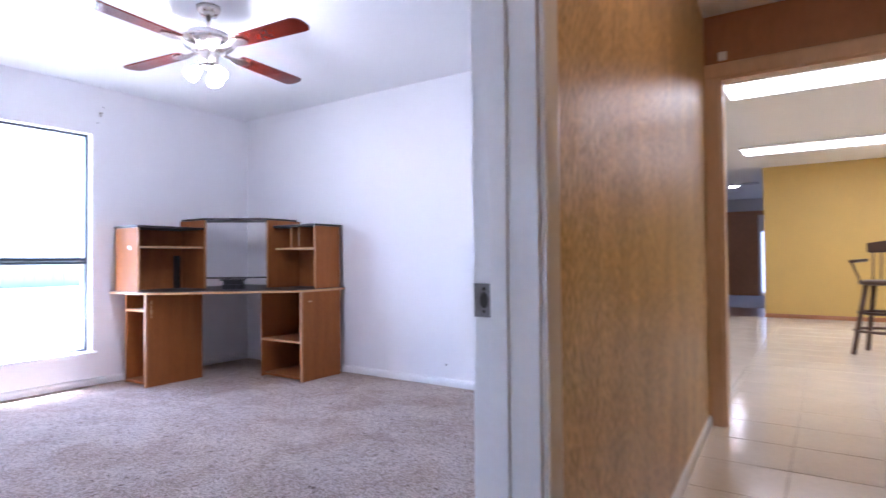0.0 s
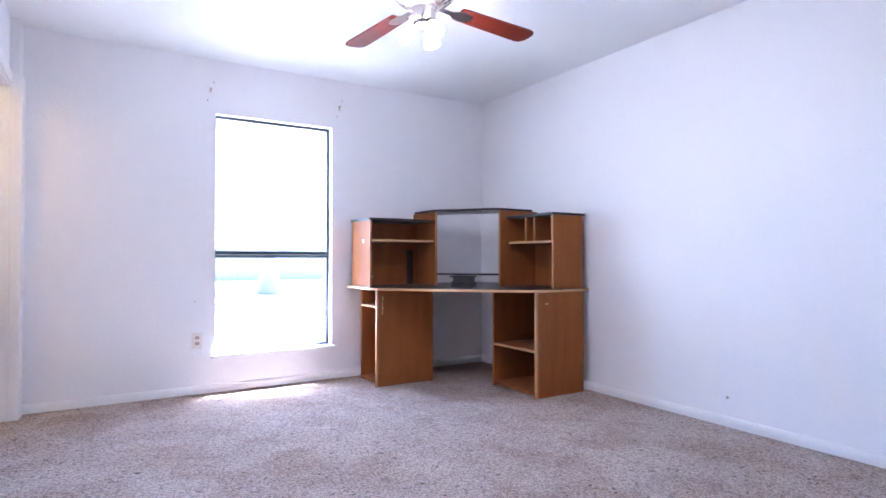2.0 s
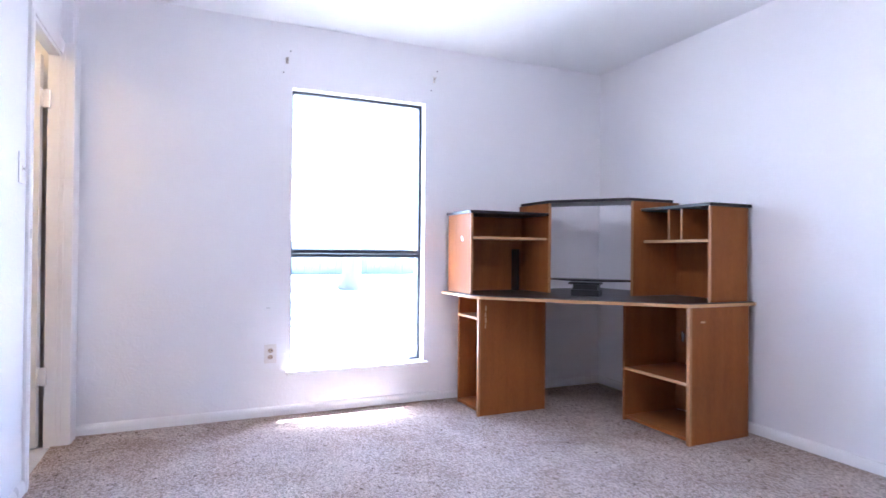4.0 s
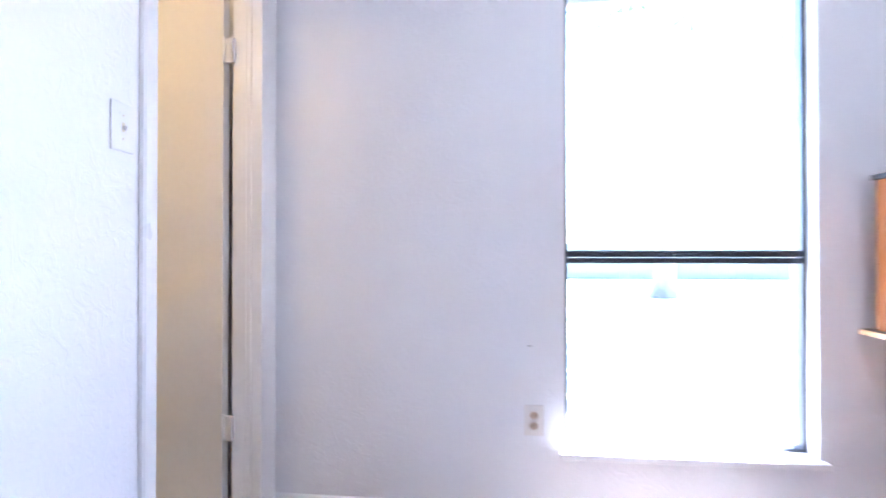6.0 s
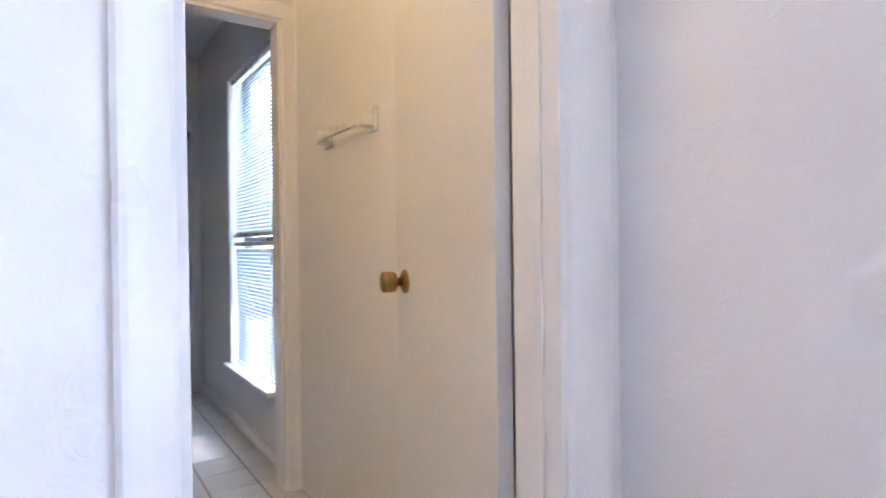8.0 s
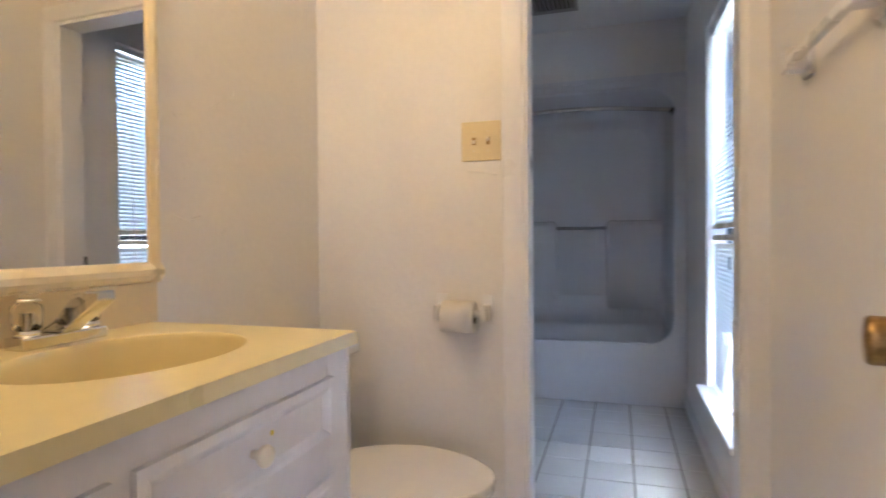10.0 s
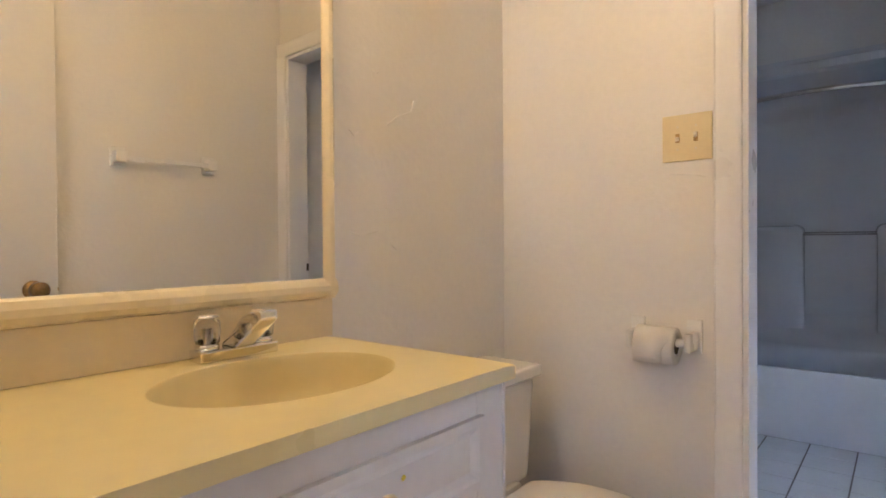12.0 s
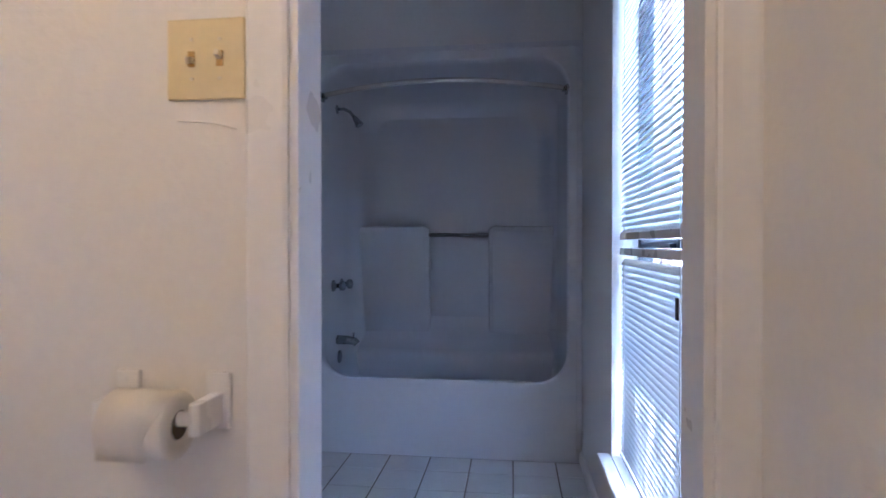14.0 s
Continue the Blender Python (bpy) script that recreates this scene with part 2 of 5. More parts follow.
def thing(name, at, label, category, group="", kind=""):
    ob = new(name)
    ob.empty_display_size = 0.05
    ob.matrix_basis = Matrix.Translation(at)
    bpy.context.view_layer.update()
    return tagged(ob, label, category, group, kind)


def structure(name, bm, mat, label, category):
    return tagged(link_mesh(name, bm, mat), label, category, kind="structure")


def add_box(bm, x0, x1, y0, y1, z0, z1):
    vs = [bm.verts.new((x, y, z)) for x in (x0, x1) for y in (y0, y1) for z in (z0, z1)]
    for f in ((0, 1, 3, 2), (4, 6, 7, 5), (0, 4, 5, 1), (2, 3, 7, 6), (0, 2, 6, 4), (1, 5, 7, 3)):
        bm.faces.new([vs[i] for i in f])
    return vs


def box(x0, x1, y0, y1, z0, z1, bevel=0.0, seg=2):
    bm = bmesh.new()
    add_box(bm, x0, x1, y0, y1, z0, z1)
    if bevel:
        bmesh.ops.bevel(bm, geom=bm.edges[:], offset=bevel, segments=seg, affect="EDGES", profile=0.6)
    return bm


def slab(points, z0, z1, bevel=0.0):
    """A flat plate of the given outline."""
    bm = bmesh.new()
    f = bm.faces.new([bm.verts.new((x, y, z0)) for x, y in points])
    up = bmesh.ops.extrude_face_region(bm, geom=[f])
    for v in up["geom"]:
        if isinstance(v, bmesh.types.BMVert):
            v.co.z = z1
    if bevel:
        bmesh.ops.bevel(bm, geom=[e for e in bm.edges], offset=bevel, segments=2, affect="EDGES", profile=0.6)
    return bm


def sweep(profile, p0, p1, u, v):
    """A moulding: the outline profile (along u and v) carried from p0 to p1."""
    bm = bmesh.new()
    p0, p1, u, v = Vector(p0), Vector(p1), Vector(u), Vector(v)
    a = [bm.verts.new(p0 + u * s + v * t) for s, t in profile]
    b = [bm.verts.new(p1 + u * s + v * t) for s, t in profile]
    n = len(profile)
    for i in range(n):
        bm.faces.new((a[i], a[(i + 1) % n], b[(i + 1) % n], b[i]))
    bm.faces.new(a)
    bm.faces.new(b[::-1])
    return bm


def joined(*bms):
    out = bmesh.new()
    for bm in bms:
        me = bpy.data.meshes.new("tmp")
        bm.to_mesh(me)
        bm.free()
        out.from_mesh(me)
        bpy.data.meshes.remove(me)
    return out


def lathe(profile, at, axis=(0, 0, 1), seg=28, sx=1.0, sy=1.0):
    """A turned body: profile of (radius, height) round an axis through at."""
    bm = bmesh.new()
    q = Vector((0, 0, 1)).rotation_difference(Vector(axis)).to_matrix()
    rings = []
    for r, h in profile:
        rings.append([bm.verts.new(Vector(at) + q @ Vector((r * sx * math.cos(2 * math.pi * i / seg), r * sy * math.sin(2 * math.pi * i / seg), h))) for i in range(seg)])
    for a, b in zip(rings, rings[1:]):
        for i in range(seg):
            bm.faces.new((a[i], a[(i + 1) % seg], b[(i + 1) % seg], b[i]))
    for ring, flip in ((rings[0], True), (rings[-1], False)):
        bm.faces.new(ring[::-1] if flip else ring)
    for f in bm.faces:
        f.smooth = len(f.verts) == 4
    return bm


def tube(points, r, seg=12, radii=None):
    bm = bmesh.new()
    pts = [Vector(p) for p in points]
    rings = []
    whole = max(((q - pts[0]) for q in pts), key=lambda q: q.length).normalized()
    ref = Vector((0, 0, 1)) if abs(whole.z) < 0.8 else Vector((1, 0, 0))
    for i, p in enumerate(pts):
        d = (pts[min(i + 1, len(pts) - 1)] - pts[max(i - 1, 0)]).normalized()
        side = d.cross(ref).normalized()
        up = side.cross(d)
        k = radii[i] if radii else r
        rings.append([bm.verts.new(p + (side * math.cos(2 * math.pi * j / seg) + up * math.sin(2 * math.pi * j / seg)) * k) for j in range(seg)])
    for a, b in zip(rings, rings[1:]):
        for i in range(seg):
            f = bm.faces.new((a[i], a[(i + 1) % seg], b[(i + 1) % seg], b[i]))
            f.smooth = True
    bm.faces.new(rings[0][::-1])
    bm.faces.new(rings[-1])
    return bm


def moved(bm, m):
    bmesh.ops.transform(bm, matrix=m, verts=bm.verts)
    return bm


def wall(name, along, s0, s1, c0, c1, z0, z1, openings, mat, label):
    """A wall along x or y from s0 to s1, c0 to c1 thick, with openings (s0, s1, bottom, top) through it."""
    bm = bmesh.new()

    def seg(a, b, zb, zt):
        if b - a > 1e-4 and zt - zb > 1e-4:
            add_box(bm, *((a, b, c0, c1) if along == "x" else (c0, c1, a, b)), zb, zt)
    s = s0
    for a, b, zb, zt in sorted(openings):
        seg(s, a, z0, z1)
        seg(a, b, z0, zb)
        seg(a, b, zt, z1)
        s = b
    seg(s, s1, z0, z1)
    return structure(name, bm, mat, label, "wall")


CASING = [(0, 0), (0, 0.010), (0.006, 0.013), (0.030, 0.015), (0.050, 0.018), (0.058, 0.018), (0.064, 0.012), (0.064, 0)]
BASE = [(0, 0), (0.013, 0), (0.016, 0.012), (0.0165, 0.036), (0.014, 0.050), (0.009, 0.059), (0, 0.064)]


# ---- plan, in metres ----
H = 2.44                       # ceilings
XL, XR = -0.085, 3.50          # bedroom side walls
YB, YH = 0.44, 0.315           # bedroom face and hall face of the south wall, at its door
YE = 0.475                     # hall face where the hall ends
XS = -0.032                    # face of the narrow wall at the bathroom door hinges
XB = XL - 0.045                # bathroom face of the thin partition
YW = 4.80                      # inner face of the outside wall
XE = -1.69                     # bathroom end wall
YM = 3.42                      # bathroom mirror wall
XT = -3.64                     # front of the bathtub
HT = 2.36                      # tub room ceiling
WX0, WX1, WZ0, WZ1 = 1.112, 2.008, 0.275, 2.045
VX0, VX1, VZ0, VZ1 = -2.84, -2.02, 0.335, 1.99

# ---- floors and ceilings ----
structure("floor_bedroom", slab([(XL - 0.02, 0.335), (XR, 0.50), (XR, YW), (XL - 0.02, YW)], -0.09, 0.006), M_CARPET, "worn beige-grey cut pile carpet with dark stains", "carpet floor")
structure("ceiling_bedroom", box(XL, XR, 0.36, YW, H, H + 0.10), M_CEIL, "white textured bedroom ceiling", "ceiling")
structure("ceiling_hall", box(-1.6, XR, -0.75, 0.358, H + 0.002, H + 0.10), M_CEIL, "plain hall ceiling in warm light", "ceiling")
structure("ceiling_great_room", box(XR + 0.10, 16.2, -5.0, 3.0, H + 0.02, H + 0.12), M_CEIL, "white ceiling of the large tiled room", "ceiling")
structure("ceiling_vanity_room", box(XE, XB, YM, YW, H, H + 0.10), M_CEIL, "cream vanity room ceiling", "ceiling")
structure("ceiling_tub_room", box(-4.56, XE - 0.10, 3.36, YW, HT, HT + 0.10), M_CEIL, "white tub room ceiling", "ceiling")

# ---- walls ----
wall("wall_window", "x", -0.10, XR + 0.10, YW, YW + 0.16, 0, H, [(WX0, WX1, WZ0, WZ1)], M_WALL, "white painted bedroom window wall with patched marks")
wall("wall_bathroom_outside", "x", -4.66, -0.10, YW, YW + 0.16, 0, H, [(VX0, VX1, VZ0, VZ1)], M_BWALL, "cream painted outside wall of the bathroom")
wall("wall_right", "y", 0.50, YW, XR, XR + 0.10, 0, H, [], M_WALL, "plain white painted bedroom side wall")
SKEW = Matrix.Translation((0.78, 0.44, 0)) @ Matrix.Rotation(radians(3.1), 4, "Z") @ Matrix.Translation((-0.78, -0.44, 0))


def skewed(ob):
    """Turn a piece of the entrance wall to its slant."""
    ob.matrix_basis = SKEW @ ob.matrix_basis
    return ob


skewed(wall("wall_south", "x", -1.6, XR + 0.10, YH, YB, 0, H - 0.002, [(-0.13, 0.78, 0, 2.03)], M_WALL, "bedroom entrance wall with a door opening"))
wall("wall_left", "y", YB, 4.66, XB, XL, 0, H, [(4.09, 4.66, 0, 2.03)], M_WALL, "white painted bedroom wall beside the bathroom door")
wall("wall_left_stub", "y", 4.66, YW, XL - 0.05, XS, 0, H, [], M_WALL, "narrow white wall beside the door hinges")
wall("wall_mirror", "x", XE - 0.10, XB, YM - 0.10, YM, 0, H, [], M_BWALL, "cream painted wall behind the vanity")
wall("wall_end", "y", YM, YW, XE - 0.10, XE, 0, H, [(4.13, 4.744, 0, 1.955)], M_BWALL, "cream painted wall with the tub room doorway")
wall("wall_tub_side", "x", -4.66, XE - 0.10, 3.26, 3.36, 0, H, [], M_BWALL, "plain white tub room side wall")
wall("wall_tub_back", "y", 3.26, YW, -4.66, -4.56, 0, H, [], M_BWALL, "plain white wall behind the bathtub")
wall("wall_tub_bulkhead", "y", 3.36, YW, XT - 0.10, XT - 0.012, 2.035, HT, [], M_BWALL, "white wall above the bathtub surround")
wall("wall_hall_south", "x", -1.6, XR + 0.10, -0.85, -0.75, 0, H, [], M_PANEL, "golden wood panelled hall wall")
wall("wall_hall_west", "y", -0.75, YH - 0.10, -1.70, -1.6, 0, H, [], M_PANEL, "golden wood panelled hall end")
wall("wall_hall_end", "y", -0.75, YE - 0.02, XR, XR + 0.10, 0, H, [(-0.52, 0.372, 0, 2.06)], M_BROWN, "brown wood panelled wall over the hall doorway")
skewed(wall("wall_hall_panel", "x", 0.815, XR, YH - 0.008, YH - 0.001, 0, H, [], M_PANEL, "glossy golden wood hall panelling with streaked grain"))
skewed(wall("wall_hall_panel_west", "x", -1.6, -0.165, YH - 0.008, YH - 0.001, 0, H, [], M_PANEL, "glossy golden wood hall panelling"))
skewed(wall("wall_hall_panel_over", "x", -0.165, 0.815, YH - 0.008, YH - 0.001, 2.065, H, [], M_PANEL, "golden wood panelling over the door"))
wall("wall_yellow", "y", -5.0, 0.72, 10.5, 10.62, 0, H + 0.02, [], M_YELLOW, "mustard yellow textured wall of the large room")
wall("wall_great_north", "x", XR + 0.10, 16.2, 3.0, 3.1, 0, H + 0.02, [], M_WALL, "plain white far room wall")
wall("wall_great_south", "x", XR + 0.10, 16.2, -5.1, -5.0, 0, H + 0.02, [], M_YELLOW, "plain yellow wall of the large room")
wall("wall_great_west", "y", -5.0, -0.85, XR, XR + 0.10, 0, H + 0.02, [], M_YELLOW, "plain yellow wall beside the hall doorway")
wall("wall_great_west_north", "y", 0.59, 3.0, XR + 0.10, XR + 0.20, 0, H + 0.02, [], M_YELLOW, "plain yellow wall behind the bedroom")
wall("wall_far", "y", -5.0, 3.0, 16.2, 16.3, 0, H + 0.02, [], M_WALL, "white wall of the far room")
structure("roof_slab", box(-5.2, 16.8, -5.6, YW + 0.55, H + 0.16, H + 0.30), M_ROOF, "flat roof with a painted soffit", "roof")
structure("eave_fascia", box(-5.2, 16.8, YW + 0.53, YW + 0.57, 2.36, H + 0.16), M_ROOF, "painted eave board over the windows", "eave")
structure("wall_outside_brick", joined(box(-4.7, VX0, YW + 0.165, YW + 0.20, -0.3, H + 0.15), box(VX1, WX0, YW + 0.165, YW + 0.20, -0.3, H + 0.15), box(WX1, 3.7, YW + 0.165, YW + 0.20, -0.3, H + 0.15),
          box(VX0, VX1, YW + 0.165, YW + 0.20, -0.3, VZ0 - 0.02), box(VX0, VX1, YW + 0.165, YW + 0.20, VZ1, H + 0.15), box(WX0, WX1, YW + 0.165, YW + 0.20, -0.3, WZ0 - 0.02), box(WX0, WX1, YW + 0.165, YW + 0.20, WZ1, H + 0.15)),
          M_BRICK, "brown brick outside of the house", "wall")


# ---- trim ----
def casing(name, along, s0, s1, top, c, out, label, legs=(True, True), mat=None, wide=1.0):
    """Moulded trim round an opening, on the wall face c, standing off towards out (+1 or -1)."""
    mat = mat or M_TRIM
    prof = [(u * wide, d) for u, d in CASING]
    t = thing(name, ((s0 + s1) / 2, c, 0) if along == "x" else (c, (s0 + s1) / 2, 0), label, "door trim", kind="structure")

    def p(s, z):
        return (s, c, z) if along == "x" else (c, s, z)
    v = (0, out, 0) if along == "x" else (out, 0, 0)
    sd = Vector((1, 0, 0)) if along == "x" else Vector((0, 1, 0))
    if legs[0]:
        part("casing_leg", sweep(prof, p(s0, 0), p(s0, top), -sd, v), mat, t)
    if legs[1]:
        part("casing_leg", sweep(prof, p(s1, 0), p(s1, top), sd, v), mat, t)
    part("casing_head", sweep(prof, p(s0 - (0.064 * wide if legs[0] else 0), top), p(s1 + (0.064 * wide if legs[1] else 0), top), (0, 0, 1), v), mat, t)
    return t


def jamb(name, along, s0, s1, c0, c1, top, stop, label, mat=None):
    """Lining of a doorway with its stop bead."""
    mat = mat or M_TRIM
    t = thing(name, ((s0 + s1) / 2, (c0 + c1) / 2, 0) if along == "x" else ((c0 + c1) / 2, (s0 + s1) / 2, 0), label, "door jamb", kind="structure")

    def b(a0, a1, d0, d1, z0, z1):
        return box(a0, a1, d0, d1, z0, z1, 0.002) if along == "x" else box(d0, d1, a0, a1, z0, z1, 0.002)
    part("jamb_side", b(s0 - 0.002, s0 + 0.014, c0 - 0.002, c1 + 0.002, 0, top), mat, t)
    part("jamb_side", b(s1 - 0.014, s1 + 0.002, c0 - 0.002, c1 + 0.002, 0, top), mat, t)
    part("jamb_head", b(s0 + 0.014, s1 - 0.014, c0 - 0.002, c1 + 0.002, top - 0.014, top + 0.002), mat, t)
    if stop:
        part("door_stop", b(s0 + 0.014, s0 + 0.026, stop[0], stop[1], 0, top - 0.014), mat, t)
        part("door_stop", b(s1 - 0.026, s1 - 0.014, stop[0], stop[1], 0, top - 0.014), mat, t)
    return t


skewed(casing("trim_bedroom_door_hall", "x", -0.13, 0.78, 2.03, YH - 0.009, -1, "white painted casing round the bedroom doorway in the hall", mat=M_TRIM))
skewed(casing("trim_bedroom_door", "x", -0.13, 0.78, 2.03, YB + 0.001, 1, "white painted casing inside the bedroom doorway", legs=(False, True)))
j = jamb("door_jamb_bedroom", "x", -0.13, 0.78, YH - 0.008, YB, 2.03, (YH + 0.050, YH + 0.086), "white door jamb with a steel strike plate")
sp = part("strike_plate", box(0.7635, 0.7655, 0.4035, 0.4405, 0.886, 0.952, 0.0006), M_STRIKE, j, "worn steel strike plate")
part("latch_hole", lathe([(0.0095, 0), (0.0090, 0.0008)], (0.7635, 0.419, 0.919), (-1, 0, 0), 20, 1.65, 0.95), M_DARK, sp, "dark latch hole")
for z in (0.897, 0.941):
    part("screw", lathe([(0.0035, 0), (0.0026, 0.0010)], (0.7635, 0.419, z), (-1, 0, 0), 10), M_DARK, sp)
skewed(j)
t = casing("trim_bathroom_door", "y", 4.09, 4.66, 2.03, XL + 0.001, 1, "white painted casing round the bathroom door", legs=(True, False))
part("casing_leg", sweep([(u * 1.65, d) for u, d in CASING], (XS + 0.001, 4.66, 0), (XS + 0.001, 4.66, 2.09), (0, 1, 0), (1, 0, 0)), M_TRIM, t)
j = jamb("door_jamb_bathroom", "y", 4.09, 4.66, XL - 0.05, XL, 2.03, None, "white jamb of the bathroom door")
part("jamb_return", box(XL + 0.0025, XS + 0.012, 4.645, 4.659, 0, 2.09, 0.002), M_TRIM, j)
part("jamb_bead", box(-0.072, -0.060, 4.6395, 4.6445, 0, 2.03, 0.002), M_TRIM, j)
casing("trim_tub_doorway", "y", 4.13, 4.744, 1.955, XE + 0.001, 1, "cream painted casing round the tub room doorway")
j = jamb("door_jamb_tub_room", "y", 4.13, 4.744, XE - 0.10, XE, 1.955, None, "cream painted jamb of the tub room doorway")
part("strike_plate", box(XE - 0.097, XE - 0.084, 4.7185, 4.7208, 0.940, 0.975, 0.0005), M_DARK, j, "dark bronze strike plate")
casing("trim_hall_doorway", "y", -0.52, 0.372, 2.06, XR - 0.001, -1, "pale wood casing round the doorway to the large room", mat=M_PALEWOOD, wide=1.35)
jamb("door_jamb_hall", "y", -0.52, 0.372, XR, XR + 0.10, 2.06, None, "pale wood jamb of the hall doorway", mat=M_PALEWOOD)


def baseboard(name, p0, p1, out, label, mat=None):
    return structure(name, sweep(BASE, p0, p1, out, (0, 0, 1)), mat or M_TRIM, label, "baseboard")


baseboard("baseboard_window_wall", (XS + 0.001, YW, 0), (XR, YW, 0), (0, -1, 0), "low white painted baseboard with a rounded top")
baseboard("baseboard_right_wall", (XR, YB + 0.13, 0), (XR, YW - 0.012, 0), (-1, 0, 0), "low white painted baseboard along the side wall")
baseboard("baseboard_left_wall", (XL, YB + 0.05, 0), (XL, 4.024, 0), (1, 0, 0), "low white painted baseboard by the bathroom door")
skewed(baseboard("baseboard_south_wall", (0.85, YB, 0), (XR - 0.02, YB, 0), (0, 1, 0), "low white painted baseboard"))
skewed(baseboard("baseboard_hall", (0.85, YH - 0.009, 0), (XR - 0.02, YH - 0.009, 0), (0, -1, 0), "pale painted hall baseboard"))
baseboard("baseboard_yellow", (10.5, -5.0, 0), (10.5, 0.72, 0), (-1, 0, 0), "brown wood baseboard under the yellow wall", M_BROWN)


# ---- bedroom window ----
def window(name, x0, x1, z0, z1, y, rail, label, sill_label):
    """A single-hung metal window set y deep in its opening, with a white sill."""
    t = thing(name, ((x0 + x1) / 2, y, z0), label, "window", kind="structure")
    w = 0.018
    part("window_frame", joined(box(x0, x0 + w, y, y + 0.05, z0, z1, 0.002), box(x1 - w, x1, y, y + 0.05, z0, z1, 0.002), box(x0 + w, x1 - w, y, y + 0.05, z1 - w, z1, 0.002), box(x0 + w, x1 - w, y, y + 0.05, z0, z0 + w, 0.002)), M_FRAME, t, "dark metal window frame")
    part("meeting_rail", joined(box(x0 + w, x1 - w, y - 0.004, y + 0.030, rail - 0.028, rail - 0.006, 0.003), box(x0 + w, x1 - w, y + 0.004, y + 0.045, rail - 0.004, rail + 0.022, 0.003)), M_FRAME, t, "dark metal meeting rail")
    part("sash_latch", box((x0 + x1) / 2 - 0.03, (x0 + x1) / 2 + 0.03, y - 0.012, y + 0.006, rail - 0.002, rail + 0.010, 0.003), M_FRAME, t)
    for a, b in ((z0 + w, rail - 0.028), (rail + 0.022, z1 - w)):
        g = part("pane", box(x0 + w, x1 - w, y + 0.022, y + 0.026, a, b), M_GLASS, t, "clear glass pane")
        g.visible_shadow = False
    part("window_sill", box(x0 - 0.022, x1 + 0.022, YW - 0.045, YW - 0.001, z0 - 0.022, z0 + 0.004, 0.006), M_TRIM, t, sill_label)
    part("window_stool", box(x0 + 0.001, x1 - 0.001, YW - 0.001, y, z0 + 0.0005, z0 + 0.004), M_TRIM, t)
    return t


window("window_1", WX0, WX1, WZ0, WZ1, YW + 0.075, 1.012, "tall dark metal single-hung window, sunlit outside", "white painted window sill")
window("window_2", VX0, VX1, VZ0, VZ1, YW + 0.085, 1.05, "tall bathroom window behind closed white blinds", "white painted bathroom window sill")


# ---- bedroom things ----
def ceiling_fan(cx, cy):
    t = thing("ceiling_fan", (cx, cy, H), "ceiling fan with four red-brown blades and lit frosted lamps", "ceiling fan")
    part("canopy", lathe([(0.02, H - 0.055), (0.045, H - 0.05), (0.062, H - 0.025), (0.066, H)], (cx, cy, 0)), M_NICKEL, t, "dark nickel canopy")
    part("downrod", lathe([(0.012, H - 0.16), (0.012, H - 0.05)], (cx, cy, 0), seg=14), M_NICKEL, t)
    part("motor_top", lathe([(0.128, 2.252), (0.124, 2.266), (0.108, 2.286), (0.07, 2.298), (0.03, 2.300)], (cx, cy, 0), seg=36), M_TRIM, t, "white motor cover")
    dish = part("motor_housing", lathe([(0.060, 2.180), (0.082, 2.186), (0.112, 2.204), (0.142, 2.224), (0.153, 2.238), (0.150, 2.248), (0.128, 2.252)], (cx, cy, 0), seg=40), M_NICKEL, t, "polished nickel motor housing")
    for k in range(20):
        m = Matrix.Translation((cx, cy, 0)) @ Matrix.Rotation(radians(18 * k), 4, "Z") @ Matrix.Translation((0.113, 0, 2.2035)) @ Matrix.Rotation(radians(-33), 4, "Y")
        part("vent_slot", moved(box(-0.022, 0.022, -0.004, 0.004, -0.0012, 0.001), m), M_DARK, dish)
    part("switch_housing", lathe([(0.024, 2.085), (0.040, 2.090), (0.046, 2.100), (0.034, 2.106), (0.036, 2.122), (0.053, 2.128), (0.055, 2.160), (0.060, 2.166), (0.061, 2.181)], (cx, cy, 0)), M_NICKEL, t, "nickel switch housing")
    for k in range(4):
        m = Matrix.Translation((cx, cy, 0)) @ Matrix.Rotation(radians(6 + 90 * k), 4, "Z") @ Matrix.Translation((0, 0, 2.205)) @ Matrix.Rotation(radians(-6), 4, "X")
        out = [(0.205, -0.050), (0.24, -0.056), (0.66, -0.067), (0.69, -0.060), (0.708, -0.036), (0.713, 0.0), (0.708, 0.036), (0.69, 0.060), (0.66, 0.067), (0.24, 0.056), (0.205, 0.050)]
        b = part("blade", moved(slab(out, -0.004, 0.004, 0.0015), m), M_BLADE, t, "glossy red-brown wooden blade")
        iron = [(0.10, -0.018), (0.16, -0.016), (0.20, -0.034), (0.25, -0.040), (0.285, -0.024), (0.295, 0.0), (0.285, 0.024), (0.25, 0.040), (0.20, 0.034), (0.16, 0.016), (0.10, 0.018)]
        part("blade_iron", moved(slab(iron, -0.012, -0.005, 0.002), m), M_NICKEL, b, "nickel blade bracket")
    for k in range(3):
        a = radians(35 + 120 * k)
        d = Vector((math.cos(a), math.sin(a), -1.15)).normalized()
        p = Vector((cx + 0.035 * math.cos(a), cy + 0.035 * math.sin(a), 2.105))
        part("lamp_arm", tube([p, p + d * 0.045], 0.014), M_NICKEL, t)
        part("lamp_shade", lathe([(0.020, 0.03), (0.026, 0.042), (0.034, 0.062), (0.040, 0.085), (0.039, 0.100), (0.026, 0.107)], p, d, 24), M_BULB, t, "lit frosted glass shade")


ceiling_fan(1.70, 2.74)


